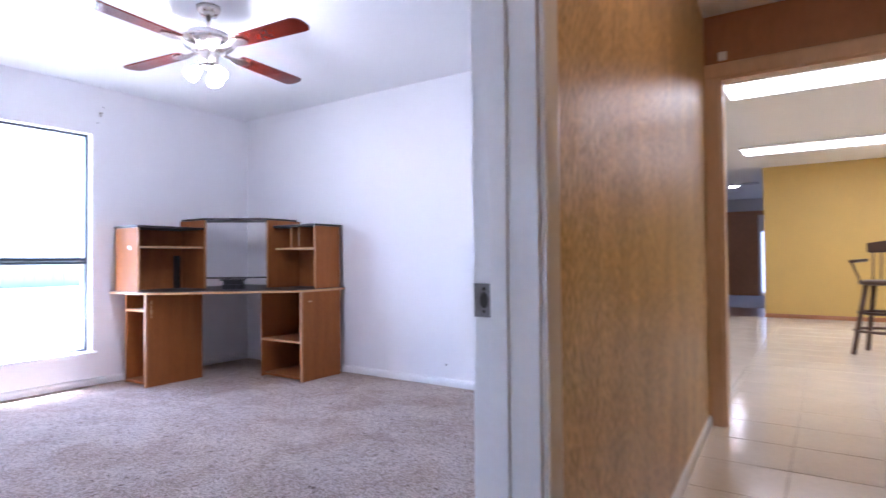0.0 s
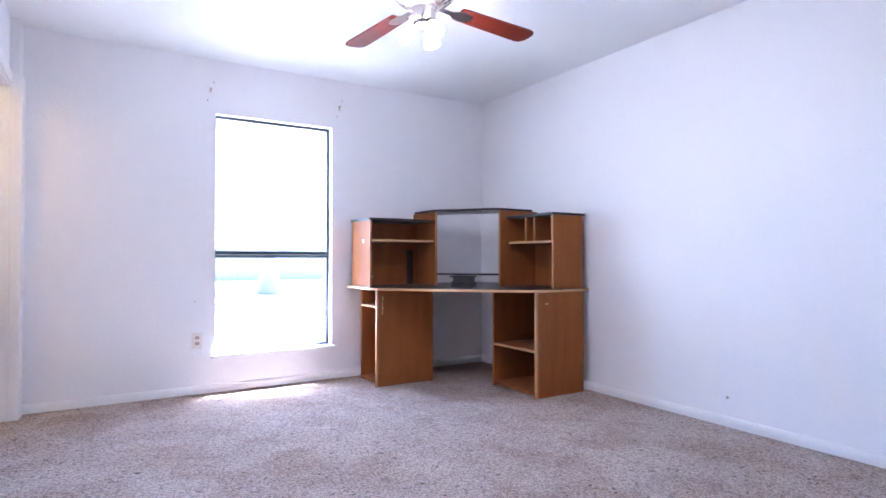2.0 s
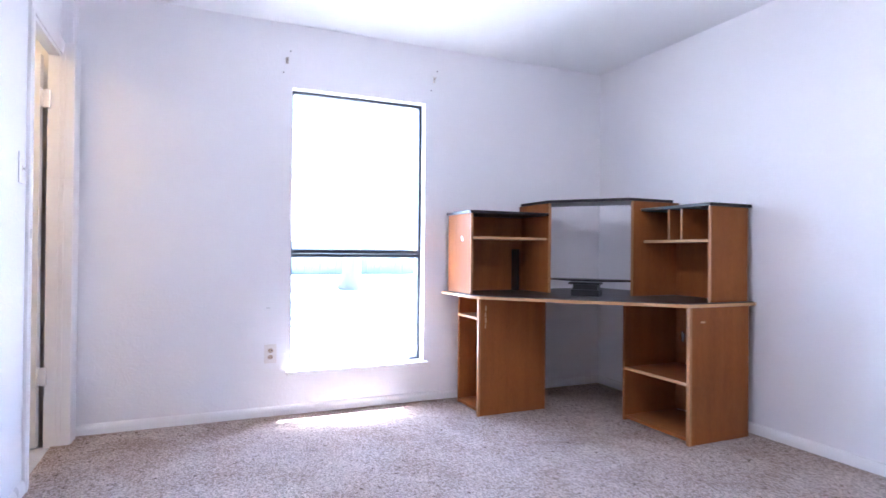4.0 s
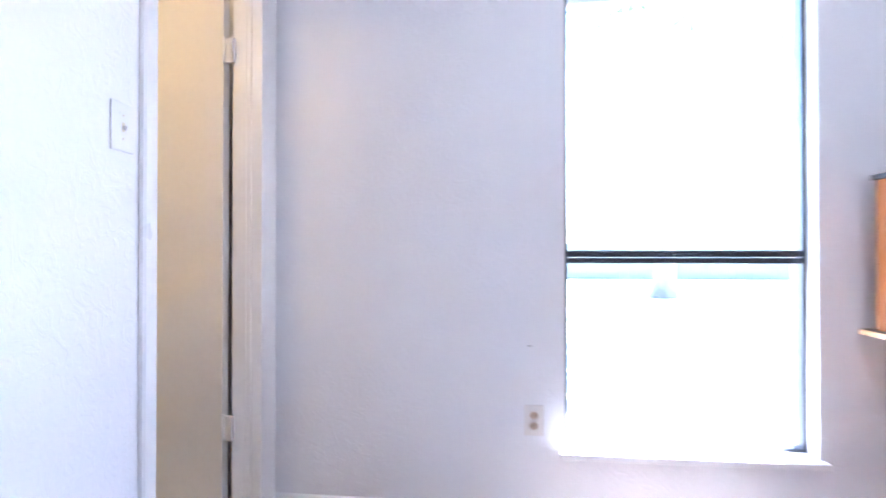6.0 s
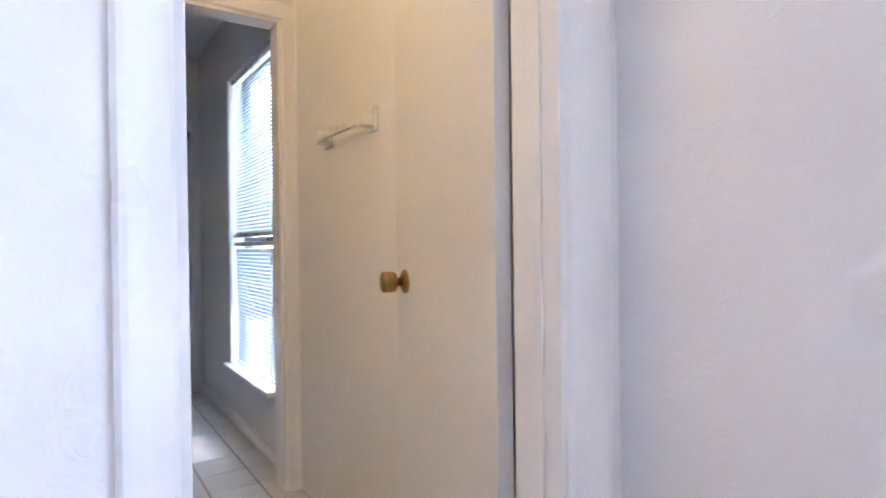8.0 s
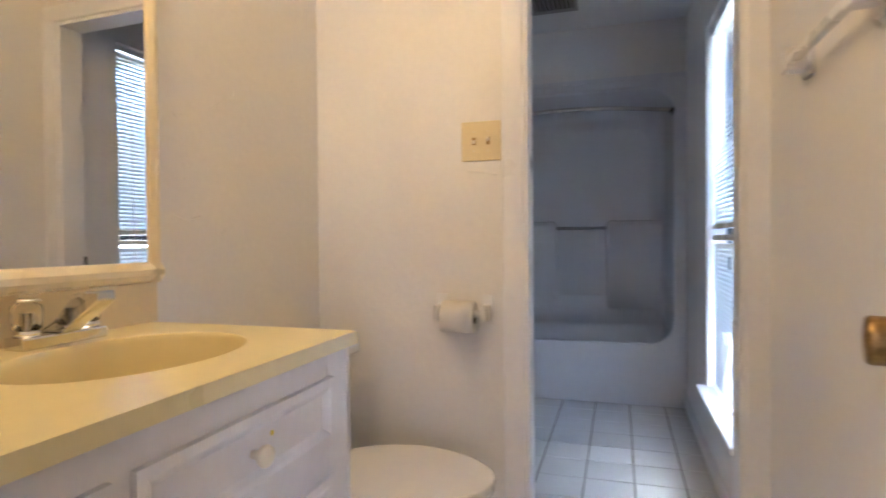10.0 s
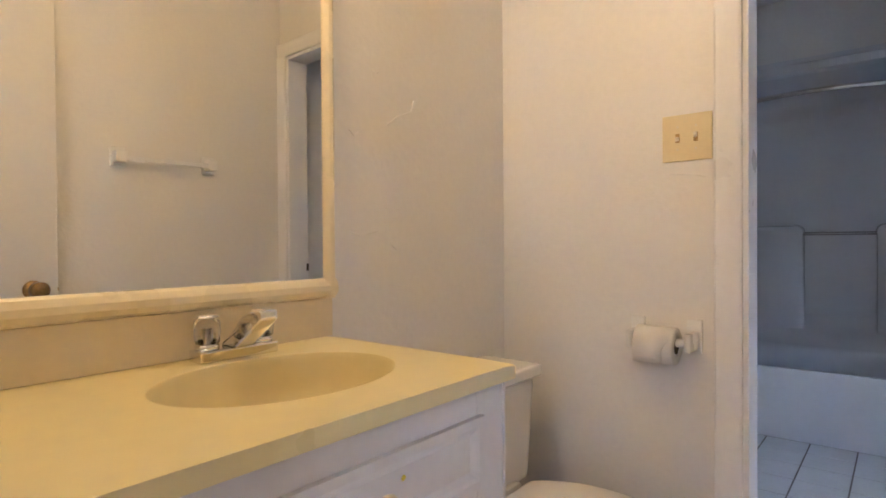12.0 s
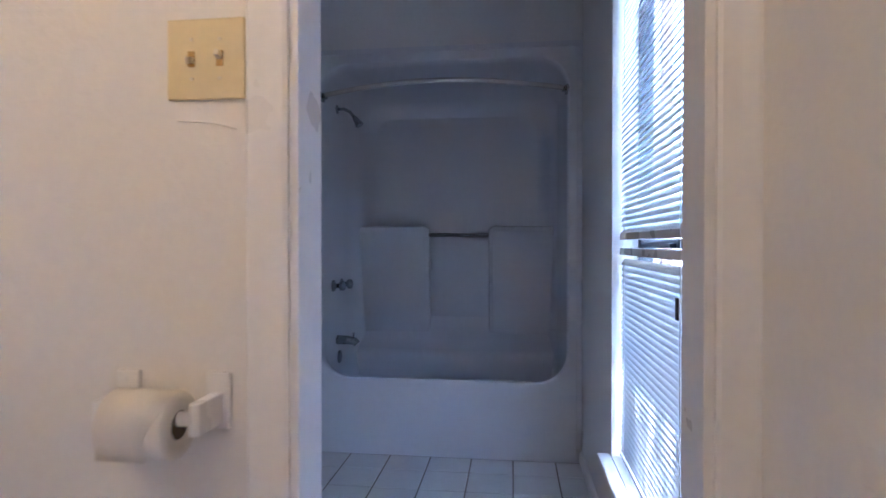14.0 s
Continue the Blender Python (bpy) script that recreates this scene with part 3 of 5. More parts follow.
def corner_desk():
    t = thing("corner_desk", (2.75, 4.2, 0), "cherry laminate corner computer desk with hutch and black tops", "desk")
    xr, yb = 3.47, 4.765
    # lower left unit: open towards the window side
    part("front_panel", box(2.195, 2.675, 4.312, 4.330, 0, 0.738, 0.001), M_WOOD, t, "cherry laminate front panel with scuffs")
    part("panel_edge", box(2.180, 2.195, 4.309, 4.332, 0.0, 0.738, 0.001), M_WEDGE_BROWN, t, "worn laminate panel edge")
    part("back_panel", box(2.215, 2.675, 4.665, 4.683, 0, 0.738, 0.001), M_WOOD, t)
    part("side_panel", box(2.657, 2.675, 4.331, 4.664, 0, 0.738, 0.001), M_WOOD, t)
    part("base_board", box(2.205, 2.656, 4.331, 4.664, 0.02, 0.038, 0.001), M_WOOD, t)
    s = part("shelf", box(2.212, 2.656, 4.331, 4.664, 0.598, 0.612, 0.001), M_WOOD, t)
    part("shelf_edge", box(2.203, 2.2115, 4.331, 4.664, 0.597, 0.613, 0.001), M_WEDGE, s, "pale shelf edge")
    # lower right unit: open towards the room
    part("end_panel", box(2.985, 3.42, 3.405, 3.423, 0, 0.738, 0.001), M_WOOD, t, "cherry laminate end panel")
    part("panel_edge", box(2.970, 2.985, 3.402, 3.425, 0, 0.738, 0.001), M_WEDGE_BROWN, t, "worn laminate panel edge")
    part("inner_panel", box(2.985, 3.42, 3.915, 3.933, 0, 0.738, 0.001), M_WOOD, t)
    part("back_panel", joined(box(3.402, 3.420, 3.424, 3.848, 0.039, 0.738), box(3.402, 3.420, 3.848, 3.886, 0.039, 0.468), box(3.402, 3.420, 3.848, 3.886, 0.534, 0.738), box(3.402, 3.420, 3.886, 3.914, 0.039, 0.738)), M_WOOD, t, "cherry back panel with a cable hole")
    rim = bmesh.new()
    ring = [(3.867 + 0.019 * math.cos(a * math.pi / 12), 0.501 + 0.033 * math.sin(a * math.pi / 12)) for a in range(24)]
    square = [(3.867 + 0.0195 * max(-1, min(1, 1.42 * math.cos(a * math.pi / 12))), 0.501 + 0.0335 * max(-1, min(1, 1.42 * math.sin(a * math.pi / 12)))) for a in range(24)]
    inner, outer = [[rim.verts.new((3.403, y, h)) for y, h in pts] for pts in (ring, square)]
    for a in range(24):
        rim.faces.new((inner[a], inner[(a + 1) % 24], outer[(a + 1) % 24], outer[a]))
    part("hole_rim", rim, M_WOOD, t)
    part("base_board", box(2.99, 3.401, 3.424, 3.914, 0.02, 0.038, 0.001), M_WOOD, t)
    s = part("shelf", box(2.99, 3.401, 3.424, 3.914, 0.318, 0.333, 0.001), M_WOOD, t)
    part("shelf_edge", box(2.981, 2.9895, 3.424, 3.914, 0.317, 0.334, 0.001), M_WEDGE, s, "pale shelf edge")
    # top: black surface with a pale edge band
    o = [(2.125, yb), (2.125, 4.33), (2.155, 4.245), (2.50, 3.855), (2.94, 3.425), (2.985, 3.40), (xr, 3.40), (xr, yb)]
    part("desktop", slab(o, 0.739, 0.7565, 0.002), M_WEDGE, t, "pale wood desktop edge band")
    i = [(2.133, yb - 0.004), (2.133, 4.334), (2.162, 4.252), (2.506, 3.862), (2.944, 3.433), (2.988, 3.408), (xr - 0.004, 3.408), (xr - 0.004, yb - 0.004)]
    part("desk_surface", slab(i, 0.7566, 0.760), M_BLACK, t, "black laminate writing surface")
    z = 0.7605
    # hutch, left bay
    part("hutch_side", box(2.145, 2.163, 4.365, 4.70, z, 1.272, 0.001), M_WOOD, t, "cherry side panel with a torn white sticker")
    part("hutch_edge", box(2.145, 2.163, 4.359, 4.3645, z, 1.272), M_WEDGE_BROWN, t)
    part("hutch_back", box(2.164, 2.716, 4.690, 4.70, z, 1.272), M_WOOD, t)
    s = part("hutch_shelf", box(2.164, 2.716, 4.378, 4.689, 1.112, 1.124), M_WOOD, t)
    part("shelf_edge", box(2.164, 2.716, 4.371, 4.3775, 1.110, 1.126), M_WEDGE, s)
    part("hutch_top", box(2.135, 2.716, 4.345, 4.712, 1.2725, 1.290, 0.002), M_BLACK, t, "black laminate hutch top")
    part("tall_panel", box(2.717, 2.735, 4.352, 4.72, z, 1.357, 0.001), M_WOOD, t)
    part("tall_panel_edge", box(2.717, 2.735, 4.346, 4.3515, z, 1.357), M_WEDGE_BROWN, t)
    rack = part("disc_rack", box(2.632, 2.652, 4.61, 4.685, z + 0.001, 1.05, 0.003), M_BLACK, t, "black slotted disc rack")
    for k in range(14):
        part("rack_slot", box(2.629, 2.655, 4.602, 4.610, 0.785 + 0.018 * k, 0.792 + 0.018 * k), M_BLACK, rack)
    part("cable_grommet", lathe([(0.024, 0), (0.024, 0.003)], (2.30, 4.6895, 0.83), (0, -1, 0), 20, 1.0, 0.55), M_STEEL, t, "grey cable hole cover")
    part("sticker", joined(box(2.1438, 2.1448, 4.462, 4.486, 1.098, 1.110), box(2.1438, 2.1448, 4.470, 4.500, 1.112, 1.128), box(2.1438, 2.1448, 4.488, 4.496, 1.100, 1.112)), M_OUTLET, t, "torn white paper sticker")
    # hutch, right bay
    part("hutch_end", box(3.155, 3.44, 3.430, 3.448, z, 1.292, 0.001), M_WOOD, t, "cherry end panel")
    part("hutch_edge", box(3.149, 3.1545, 3.430, 3.448, z, 1.292), M_WEDGE_BROWN, t)
    part("hutch_back", box(3.43, 3.44, 3.449, 3.945, z, 1.292), M_WOOD, t)
    s = part("hutch_shelf", box(3.165, 3.429, 3.449, 3.945, 1.096, 1.108), M_WOOD, t)
    part("shelf_edge", box(3.158, 3.1645, 3.449, 3.945, 1.094, 1.110), M_WEDGE, s)
    for y in (3.645, 3.742):
        d = part("divider", box(3.170, 3.429, y, y + 0.012, 1.1085, 1.292), M_WOOD, t)
        part("divider_edge", box(3.163, 3.1695, y, y + 0.012, 1.1085, 1.292), M_WEDGE_BROWN, d)
    part("hutch_top", box(3.130, 3.455, 3.418, 3.945, 1.2925, 1.310, 0.002), M_BLACK, t, "black laminate hutch top")
    part("tall_panel", box(3.075, 3.45, 3.946, 3.964, z, 1.357, 0.001), M_WOOD, t)
    part("tall_panel_edge", box(3.069, 3.0745, 3.946, 3.964, z, 1.357), M_WEDGE_BROWN, t)
    part("cable_grommet", lathe([(0.024, 0), (0.024, 0.003)], (3.4295, 3.58, 0.84), (-1, 0, 0), 20, 0.55, 1.0), M_STEEL, t)
    # bridge over the corner
    part("bridge_top", slab([(2.705, 4.68), (2.705, 4.35), (3.04, 3.945), (3.40, 3.945), (3.40, 4.00), (2.80, 4.68)], 1.3575, 1.375, 0.003), M_BLACK, t, "black laminate top across the corner")
    part("bridge_underside", slab([(2.722, 4.67), (2.722, 4.36), (3.046, 3.962), (3.39, 3.962), (3.39, 3.998), (2.797, 4.67)], 1.3530, 1.3572), M_UNDER, t, "pale unfinished underside")
    m = [(2.736, 4.40), (2.738, 4.352), (2.775, 4.20), (2.838, 4.095), (2.93, 4.01), (3.066, 3.966), (3.12, 3.966), (3.10, 4.06), (2.84, 4.37), (2.78, 4.42)]
    part("monitor_shelf", slab(m, 0.846, 0.858, 0.003), M_BLACK, t, "thin black monitor shelf")
    q = Matrix.Translation((2.80, 4.055, 0)) @ Matrix.Rotation(radians(-50), 4, "Z")
    part("shelf_pedestal", moved(joined(box(-0.085, 0.085, -0.05, 0.06, z, 0.80, 0.004), box(-0.075, 0.075, -0.045, 0.055, 0.80, 0.832, 0.004), box(-0.10, 0.09, -0.055, 0.055, 0.832, 0.8455, 0.003)), q), M_BLACK, t, "black box pedestal under the shelf")
    part("scuff_mark", box(3.05, 3.08, 3.4035, 3.4049, 0.655, 0.665), M_WEDGE, t, "pale chipped laminate")
    for zz, w in ((0.66, 0.012), (0.62, 0.008), (0.585, 0.012), (0.55, 0.007)):
        part("scuff_mark", box(2.225, 2.225 + w, 4.3105, 4.3119, zz, zz + 0.03), M_WEDGE, t)


corner_desk()


def outlet(x, y, z, facing, label, w=0.072, h=0.115):
    """A duplex wall outlet; facing is the wall normal."""
    n = Vector(facing)
    rot = Vector((0, -1, 0)).rotation_difference(n).to_matrix().to_4x4()
    m = Matrix.Translation((x, y, z)) @ rot
    t = thing("wall_outlet", (x, y, z), label, "outlet")
    p = part("cover_plate", moved(box(-w / 2, w / 2, -0.006, -0.0005, -h / 2, h / 2, 0.0025), m), M_OUTLET, t)
    for dz in (-0.02, 0.02):
        part("socket", moved(lathe([(0.0165, 0.0055), (0.0165, 0.0085), (0.015, 0.0095)], (0, 0, dz), (0, -1, 0), 18, 1.0, 0.85), m), M_SOCKET, p, "tan socket face")
    for dz in (-0.02, 0.02):
        for dx in (-0.006, 0.006):
            part("slot", moved(box(dx - 0.0012, dx + 0.0012, -0.0101, -0.0094, dz - 0.003, dz + 0.006), m), M_DARK, t)
    return t


outlet(0.995, YW, 0.388, (0, -1, 0), "white duplex outlet on the window wall")
outlet(XR, 1.46, 0.41, (-1, 0, 0), "white duplex outlet low on the side wall", 0.078, 0.12)


def light_switch(x, y, z, facing, w, h, gangs, mat, label):
    n = Vector(facing)
    rot = Vector((0, -1, 0)).rotation_difference(n).to_matrix().to_4x4()
    m = Matrix.Translation((x, y, z)) @ rot
    t = thing("light_switch", (x, y, z), label, "light switch")
    part("cover_plate", moved(box(-w / 2, w / 2, -0.0065, -0.0005, -h / 2, h / 2, 0.003, 3), m), mat, t)
    for g in range(gangs):
        dx = (g - (gangs - 1) / 2) * 0.046
        s = part("toggle_slot", moved(box(dx - 0.0055, dx + 0.0055, -0.0072, -0.0064, -0.012, 0.012), m), M_KNOB if mat is M_PLATE else M_BRASS, t, "toggle opening")
        up = 1 if g == 0 else -1
        part("toggle", moved(moved(box(dx - 0.0042, dx + 0.0042, -0.019, -0.007, -0.004, 0.006, 0.0015), Matrix.Rotation(radians(18 * up), 4, "X")), m), M_PLATE if mat is M_PLATE else M_KNOB, s, "small toggle lever")
        for dz in (-0.030, 0.030):
            part("screw", moved(lathe([(0.0032, 0.0062), (0.0026, 0.0078)], (dx, 0, dz), (0, -1, 0), 10), m), M_KNOB, t)
    return t


light_switch(XL, 3.955, 1.345, (1, 0, 0), 0.086, 0.126, 1, M_PLATE, "glossy white single light switch by the bathroom door")


def curtain_bracket(x, z, label):
    t = thing("curtain_bracket", (x, YW, z), label, "bracket")
    part("bracket_plate", box(x - 0.009, x + 0.009, YW - 0.004, YW - 0.0003, z - 0.02, z + 0.02, 0.001), M_NICKEL, t)
    part("bracket_hook", tube([(x, YW - 0.003, z + 0.006), (x, YW - 0.022, z + 0.004), (x + 0.004, YW - 0.030, z + 0.012)], 0.003, 8), M_NICKEL, t)
    for dx, dz in ((0.022, 0.062), (-0.02, -0.075)):
        part("anchor_hole", lathe([(0.006, 0.0002), (0.004, 0.0016)], (x + dx, YW, z + dz), (0, -1, 0), 9), M_STEEL, t, "patched grey screw hole")


curtain_bracket(1.075, 2.208, "small metal curtain bracket above the bedroom window")
curtain_bracket(2.069, 2.216, "small bent metal curtain bracket above the bedroom window")


def wall_mark(x, y, z, w, h, facing, label):
    n = Vector(facing)
    m = Matrix.Translation((x, y, z)) @ Vector((0, -1, 0)).rotation_difference(n).to_matrix().to_4x4()
    tagged(link_mesh("wall_scuff", moved(slab([(-w / 2, -h / 2), (w / 2, -h / 3), (w / 2, h / 3), (0, h / 2), (-w / 2, h / 3)], 0.0004, 0.0012), m @ Matrix.Rotation(radians(90), 4, "X")), M_STEEL), label, "scuff")


wall_mark(XR, 2.345, 0.172, 0.018, 0.018, (-1, 0, 0), "small dark scuff on the white wall")
wall_mark(0.98, YW, 0.67, 0.02, 0.004, (0, -1, 0), "thin grey scratch on the white wall")
wall_mark(XL, 3.60, 1.06, 0.012, 0.005, (1, 0, 0), "tiny dark nick in the wall paint")


def carpet_stain(x, y, r, seed):
    rnd = random.Random(seed)
    bm = bmesh.new()
    for k in range(26):
        a, d = rnd.uniform(0, 6.28), r * rnd.random() ** 0.7
        cx, cy = x + d * math.cos(a) * 1.5, y + d * math.sin(a)
        s = rnd.uniform(0.004, 0.010)
        bm.faces.new([bm.verts.new((cx + s * math.cos(q + a), cy + s * 0.6 * math.sin(q + a), 0.0012 + 0.001 * rnd.random())) for q in (0, 1.3, 2.5, 3.9, 5.2)])
    tagged(link_mesh("carpet_stain", bm, M_CARD), "dark stained tufts in the carpet", "stain", "stains on the carpet")


carpet_stain(2.06, 2.02, 0.022, 1)
carpet_stain(2.72, 2.60, 0.025, 2)
carpet_stain(1.62, 1.55, 0.020, 3)
carpet_stain(2.35, 2.35, 0.030, 4)


# ---- vanity room ----
def vanity():
    x0, x1, y0, y1 = -0.935, XB - 0.002, YM + 0.003, 3.905
    t = thing("vanity_cabinet", ((x0 + x1) / 2, 3.66, 0), "white painted bathroom vanity cabinet with framed drawers", "cabinet")
    part("body", box(x0, x1, y0, y1 - 0.018, 0.0, 0.70), M_CABINET, t)
    part("side_panel", box(x0, x0 + 0.018, y0, y1 - 0.018, 0.7005, 0.834), M_CABINET, t)
    part("face_stile", box(x0, x0 + 0.075, y1 - 0.0175, y1, 0.0, 0.834), M_CABINET, t)
    part("face_stile", box(-0.435, -0.385, y1 - 0.0175, y1 - 0.001, 0.0, 0.775), M_CABINET, t)
    for zb, zt in ((0.775, 0.834), (0.60, 0.68), (0.0, 0.11)):
        part("face_rail", box(x0 + 0.0755, x1, y1 - 0.0175, y1 - 0.0005, zb, zt), M_CABINET, t)
    part("corner_trim", box(x0 - 0.004, x0 - 0.0002, y1 - 0.03, y1 + 0.004, 0, 0.834, 0.001), M_CABINET, t)

    def front(name, a, b, zb, zt, label):
        """A raised frame round a sunk panel."""
        bm = box(a, b, y1, y1 + 0.010, zb, zt)
        face = max(bm.faces, key=lambda f: f.calc_center_median().y)
        for thick, rise in ((0.004, 0.007), (0.014, 0.0), (0.006, -0.003), (0.010, -0.008)):
            bmesh.ops.inset_region(bm, faces=[face], thickness=thick, depth=rise, use_even_offset=True)
        f = part(name, bm, M_CABINET, t, label)
        return f
    for a, b, n in ((-0.868, -0.425, 1), (-0.395, x1 - 0.02, 1)):
        d = front("drawer_front", a, b, 0.672, 0.788, "white drawer front with a moulded frame")
        c = (a + b) / 2
        part("knob", lathe([(0.006, 0.0), (0.007, 0.010), (0.014, 0.016), (0.0165, 0.022), (0.014, 0.028), (0.006, 0.031)], (c + (0.025 if a < -0.5 else 0), y1 + 0.012, 0.735), (0, 1, 0), 20), M_KNOB, d, "round cream knob")
        if a < -0.5:
            part("speck", lathe([(0.0045, 0.0), (0.0035, 0.0008)], (-0.678, y1 + 0.0065, 0.747), (0, 1, 0), 9), M_SPECK, d, "small yellow paint speck")
        d = front("cabinet_door", a, b, 0.10, 0.612, "white cabinet door with a moulded frame")
        part("knob", lathe([(0.006, 0.0), (0.007, 0.010), (0.014, 0.016), (0.0165, 0.022), (0.014, 0.028), (0.006, 0.031)], (b - 0.05, y1 + 0.012, 0.53), (0, 1, 0), 20), M_KNOB, d, "round cream knob")


vanity()


def countertop():
    """Moulded top with an oval basin: rings from the rim out to the rectangle and down into the bowl."""
    x0, x1, y0, y1, z = -0.947, XB - 0.002, YM + 0.004, 3.924, 0.860
    cx, cy, a, b = -0.655, 3.672, 0.202, 0.152
    n = 64
    bm = bmesh.new()

    def ring(fx, fy, h):
        return [bm.verts.new((cx + fx * a * math.cos(2 * math.pi * i / n), cy + fy * b * math.sin(2 * math.pi * i / n), h)) for i in range(n)]
    outer = []
    for i in range(n):
        c, s = math.cos(2 * math.pi * i / n), math.sin(2 * math.pi * i / n)
        kx = ((x1 - cx) / c if c > 1e-6 else (x0 - cx) / c if c < -1e-6 else 1e9)
        ky = ((y1 - cy) / s if s > 1e-6 else (y0 - cy) / s if s < -1e-6 else 1e9)
        k = min(kx, ky)
        outer.append(bm.verts.new((cx + c * k, cy + s * k, z)))
    for cxr, cyr in ((x0, y0), (x0, y1), (x1, y0), (x1, y1)):
        near = min(outer, key=lambda v: (v.co.x - cxr) ** 2 + (v.co.y - cyr) ** 2)
        near.co.x, near.co.y = cxr, cyr
    rims = [outer, ring(1.008, 1.008, z), ring(1.0, 1.0, z - 0.002), ring(0.99, 0.985, z - 0.012), ring(0.97, 0.965, z - 0.045), ring(0.92, 0.91, z - 0.09), ring(0.78, 0.76, z - 0.13), ring(0.5, 0.48, z - 0.150), ring(0.2, 0.2, z - 0.156)]
    for p, q in zip(rims, rims[1:]):
        for i in range(n):
            f = bm.faces.new((p[i], p[(i + 1) % n], q[(i + 1) % n], q[i]))
            f.smooth = p is not outer
    bm.faces.new(rims[-1])
    low = [bm.verts.new((v.co.x, v.co.y, z - 0.025)) for v in outer]
    for i in range(n):
        bm.faces.new((outer[(i + 1) % n], outer[i], low[i], low[(i + 1) % n]))
    edges = [e for e in bm.edges if all(v in outer for v in e.verts)]
    bmesh.ops.bevel(bm, geom=edges, offset=0.006, segments=3, affect="EDGES", profile=0.5)
    t = thing("washbasin", (cx, cy, 0.83), "ivory cultured marble vanity top with an oval basin", "washbasin")
    part("top", bm, M_COUNTER, t)
    part("drain", lathe([(0.019, 0), (0.021, 0.002), (0.012, 0.003)], (cx, cy, z - 0.155), seg=20), M_CHROME, t, "chrome basin drain")
    for k in range(3):
        part("chip", lathe([(0.0012, 0.0), (0.0008, 0.0006)], (cx - 0.04 - 0.03 * k, y1 - 0.004 + 0.0015 * k, z - 0.0012), (0, 0.5, 1), 7), M_DARK, t)


countertop()


def faucet(cx, cy, z):
    t = thing("faucet", (cx, cy, z), "chrome two-handle faucet with clear acrylic knobs", "faucet")
    part("base", box(cx - 0.078, cx + 0.078, cy - 0.022, cy + 0.022, z, z + 0.022, 0.004), M_CHROME, t)
    out = [(-0.020, 0.022), (0.030, 0.022), (0.100, 0.070), (0.110, 0.078), (0.108, 0.094), (0.080, 0.094), (0.045, 0.080), (0.010, 0.045), (-0.020, 0.026)]
    bm = slab(out, -0.017, 0.017, 0.004)
    part("spout", moved(bm, Matrix.Translation((cx, cy, z)) @ Matrix.Rotation(radians(90), 4, "Z") @ Matrix.Rotation(radians(90), 4, "X")), M_CHROME, t, "angular chrome spout")
    for s in (-1, 1):
        h = part("handle", lathe([(0.014, 0.030), (0.021, 0.034), (0.023, 0.055), (0.022, 0.072), (0.012, 0.078)], (cx + s * 0.055, cy, z), seg=10), M_CLEAR, t, "clear faceted acrylic handle")
        part("handle_base", lathe([(0.020, 0.022), (0.021, 0.030), (0.013, 0.034), (0.008, 0.060)], (cx + s * 0.055, cy, z), seg=20), M_CHROME, h)
        part("handle_cap", lathe([(0.021, 0.0785), (0.022, 0.081), (0.016, 0.084)], (cx + s * 0.055, cy, z), seg=20), M_CHROME, h)


faucet(-0.684, 3.482, 0.8605)


def vanity_mirror():
    x0, x1, z0, z1 = -0.957, XB - 0.004, 0.948, 1.98
    y = YM + 0.001
    t = thing("wall_mirror", ((x0 + x1) / 2, y, z0), "large wall mirror in a rounded cream frame", "mirror")
    prof = [(0, 0), (0, 0.014), (0.006, 0.026), (0.016, 0.032), (0.028, 0.032), (0.040, 0.026), (0.044, 0.021), (0.044, 0)]
    side = [(u * 0.75, v) for u, v in prof]
    part("frame_bottom", sweep(prof, (x0, y, z0), (x1, y, z0), (0, 0, 1), (0, 1, 0)), M_MFRAME, t)
    part("frame_top", sweep(prof, (x0, y, z1), (x1, y, z1), (0, 0, -1), (0, 1, 0)), M_MFRAME, t)
    part("frame_side", sweep(side, (x0, y, z0), (x0, y, z1), (1, 0, 0), (0, 1, 0)), M_MFRAME, t)
    part("frame_side", sweep(side, (x1, y, z0), (x1, y, z1), (-1, 0, 0), (0, 1, 0)), M_MFRAME, t)
    lean = Matrix.Translation(((x0 + x1) / 2, y + 0.010, 0)) @ Matrix.Rotation(radians(-1.2), 4, "Z")
    half = (x1 - x0) / 2 - 0.031
    part("mirror_glass", moved(box(-half, half, -0.001, 0.002, z0 + 0.042, z1 - 0.042), lean), M_MIRROR, t, "silvered mirror glass")
    s = thing("splash_panel", ((x0 + x1) / 2, y, 0.86), "cream painted splash panel above the basin", "splash panel")
    part("panel", box(x0 + 0.002, x1, y, y + 0.012, 0.8605, z0 - 0.001, 0.001), M_SPLASH, s)


vanity_mirror()


def vanity_lamp():
    x, y, z = -0.58, YM + 0.001, 2.12
    t = thing("vanity_lamp", (x, y, z), "brass vanity lamp bar with three warm bulbs", "wall lamp")
    part("back_plate", box(x - 0.26, x + 0.26, y, y + 0.03, z - 0.05, z + 0.05, 0.006), M_BRASS, t)
    for k in (-1, 0, 1):
        b = part("socket", lathe([(0.022, 0.03), (0.016, 0.05), (0.016, 0.15), (0.022, 0.165)], (x + 0.17 * k, y, z), (0, 1, 0), 18), M_BRASS, t)
        part("bulb", lathe([(0.016, 0.165), (0.030, 0.180), (0.044, 0.205), (0.047, 0.228), (0.038, 0.255), (0.015, 0.270)], (x + 0.17 * k, y, z), (0, 1, 0), 22), M_VBULB, b, "lit warm globe bulb")


vanity_lamp()


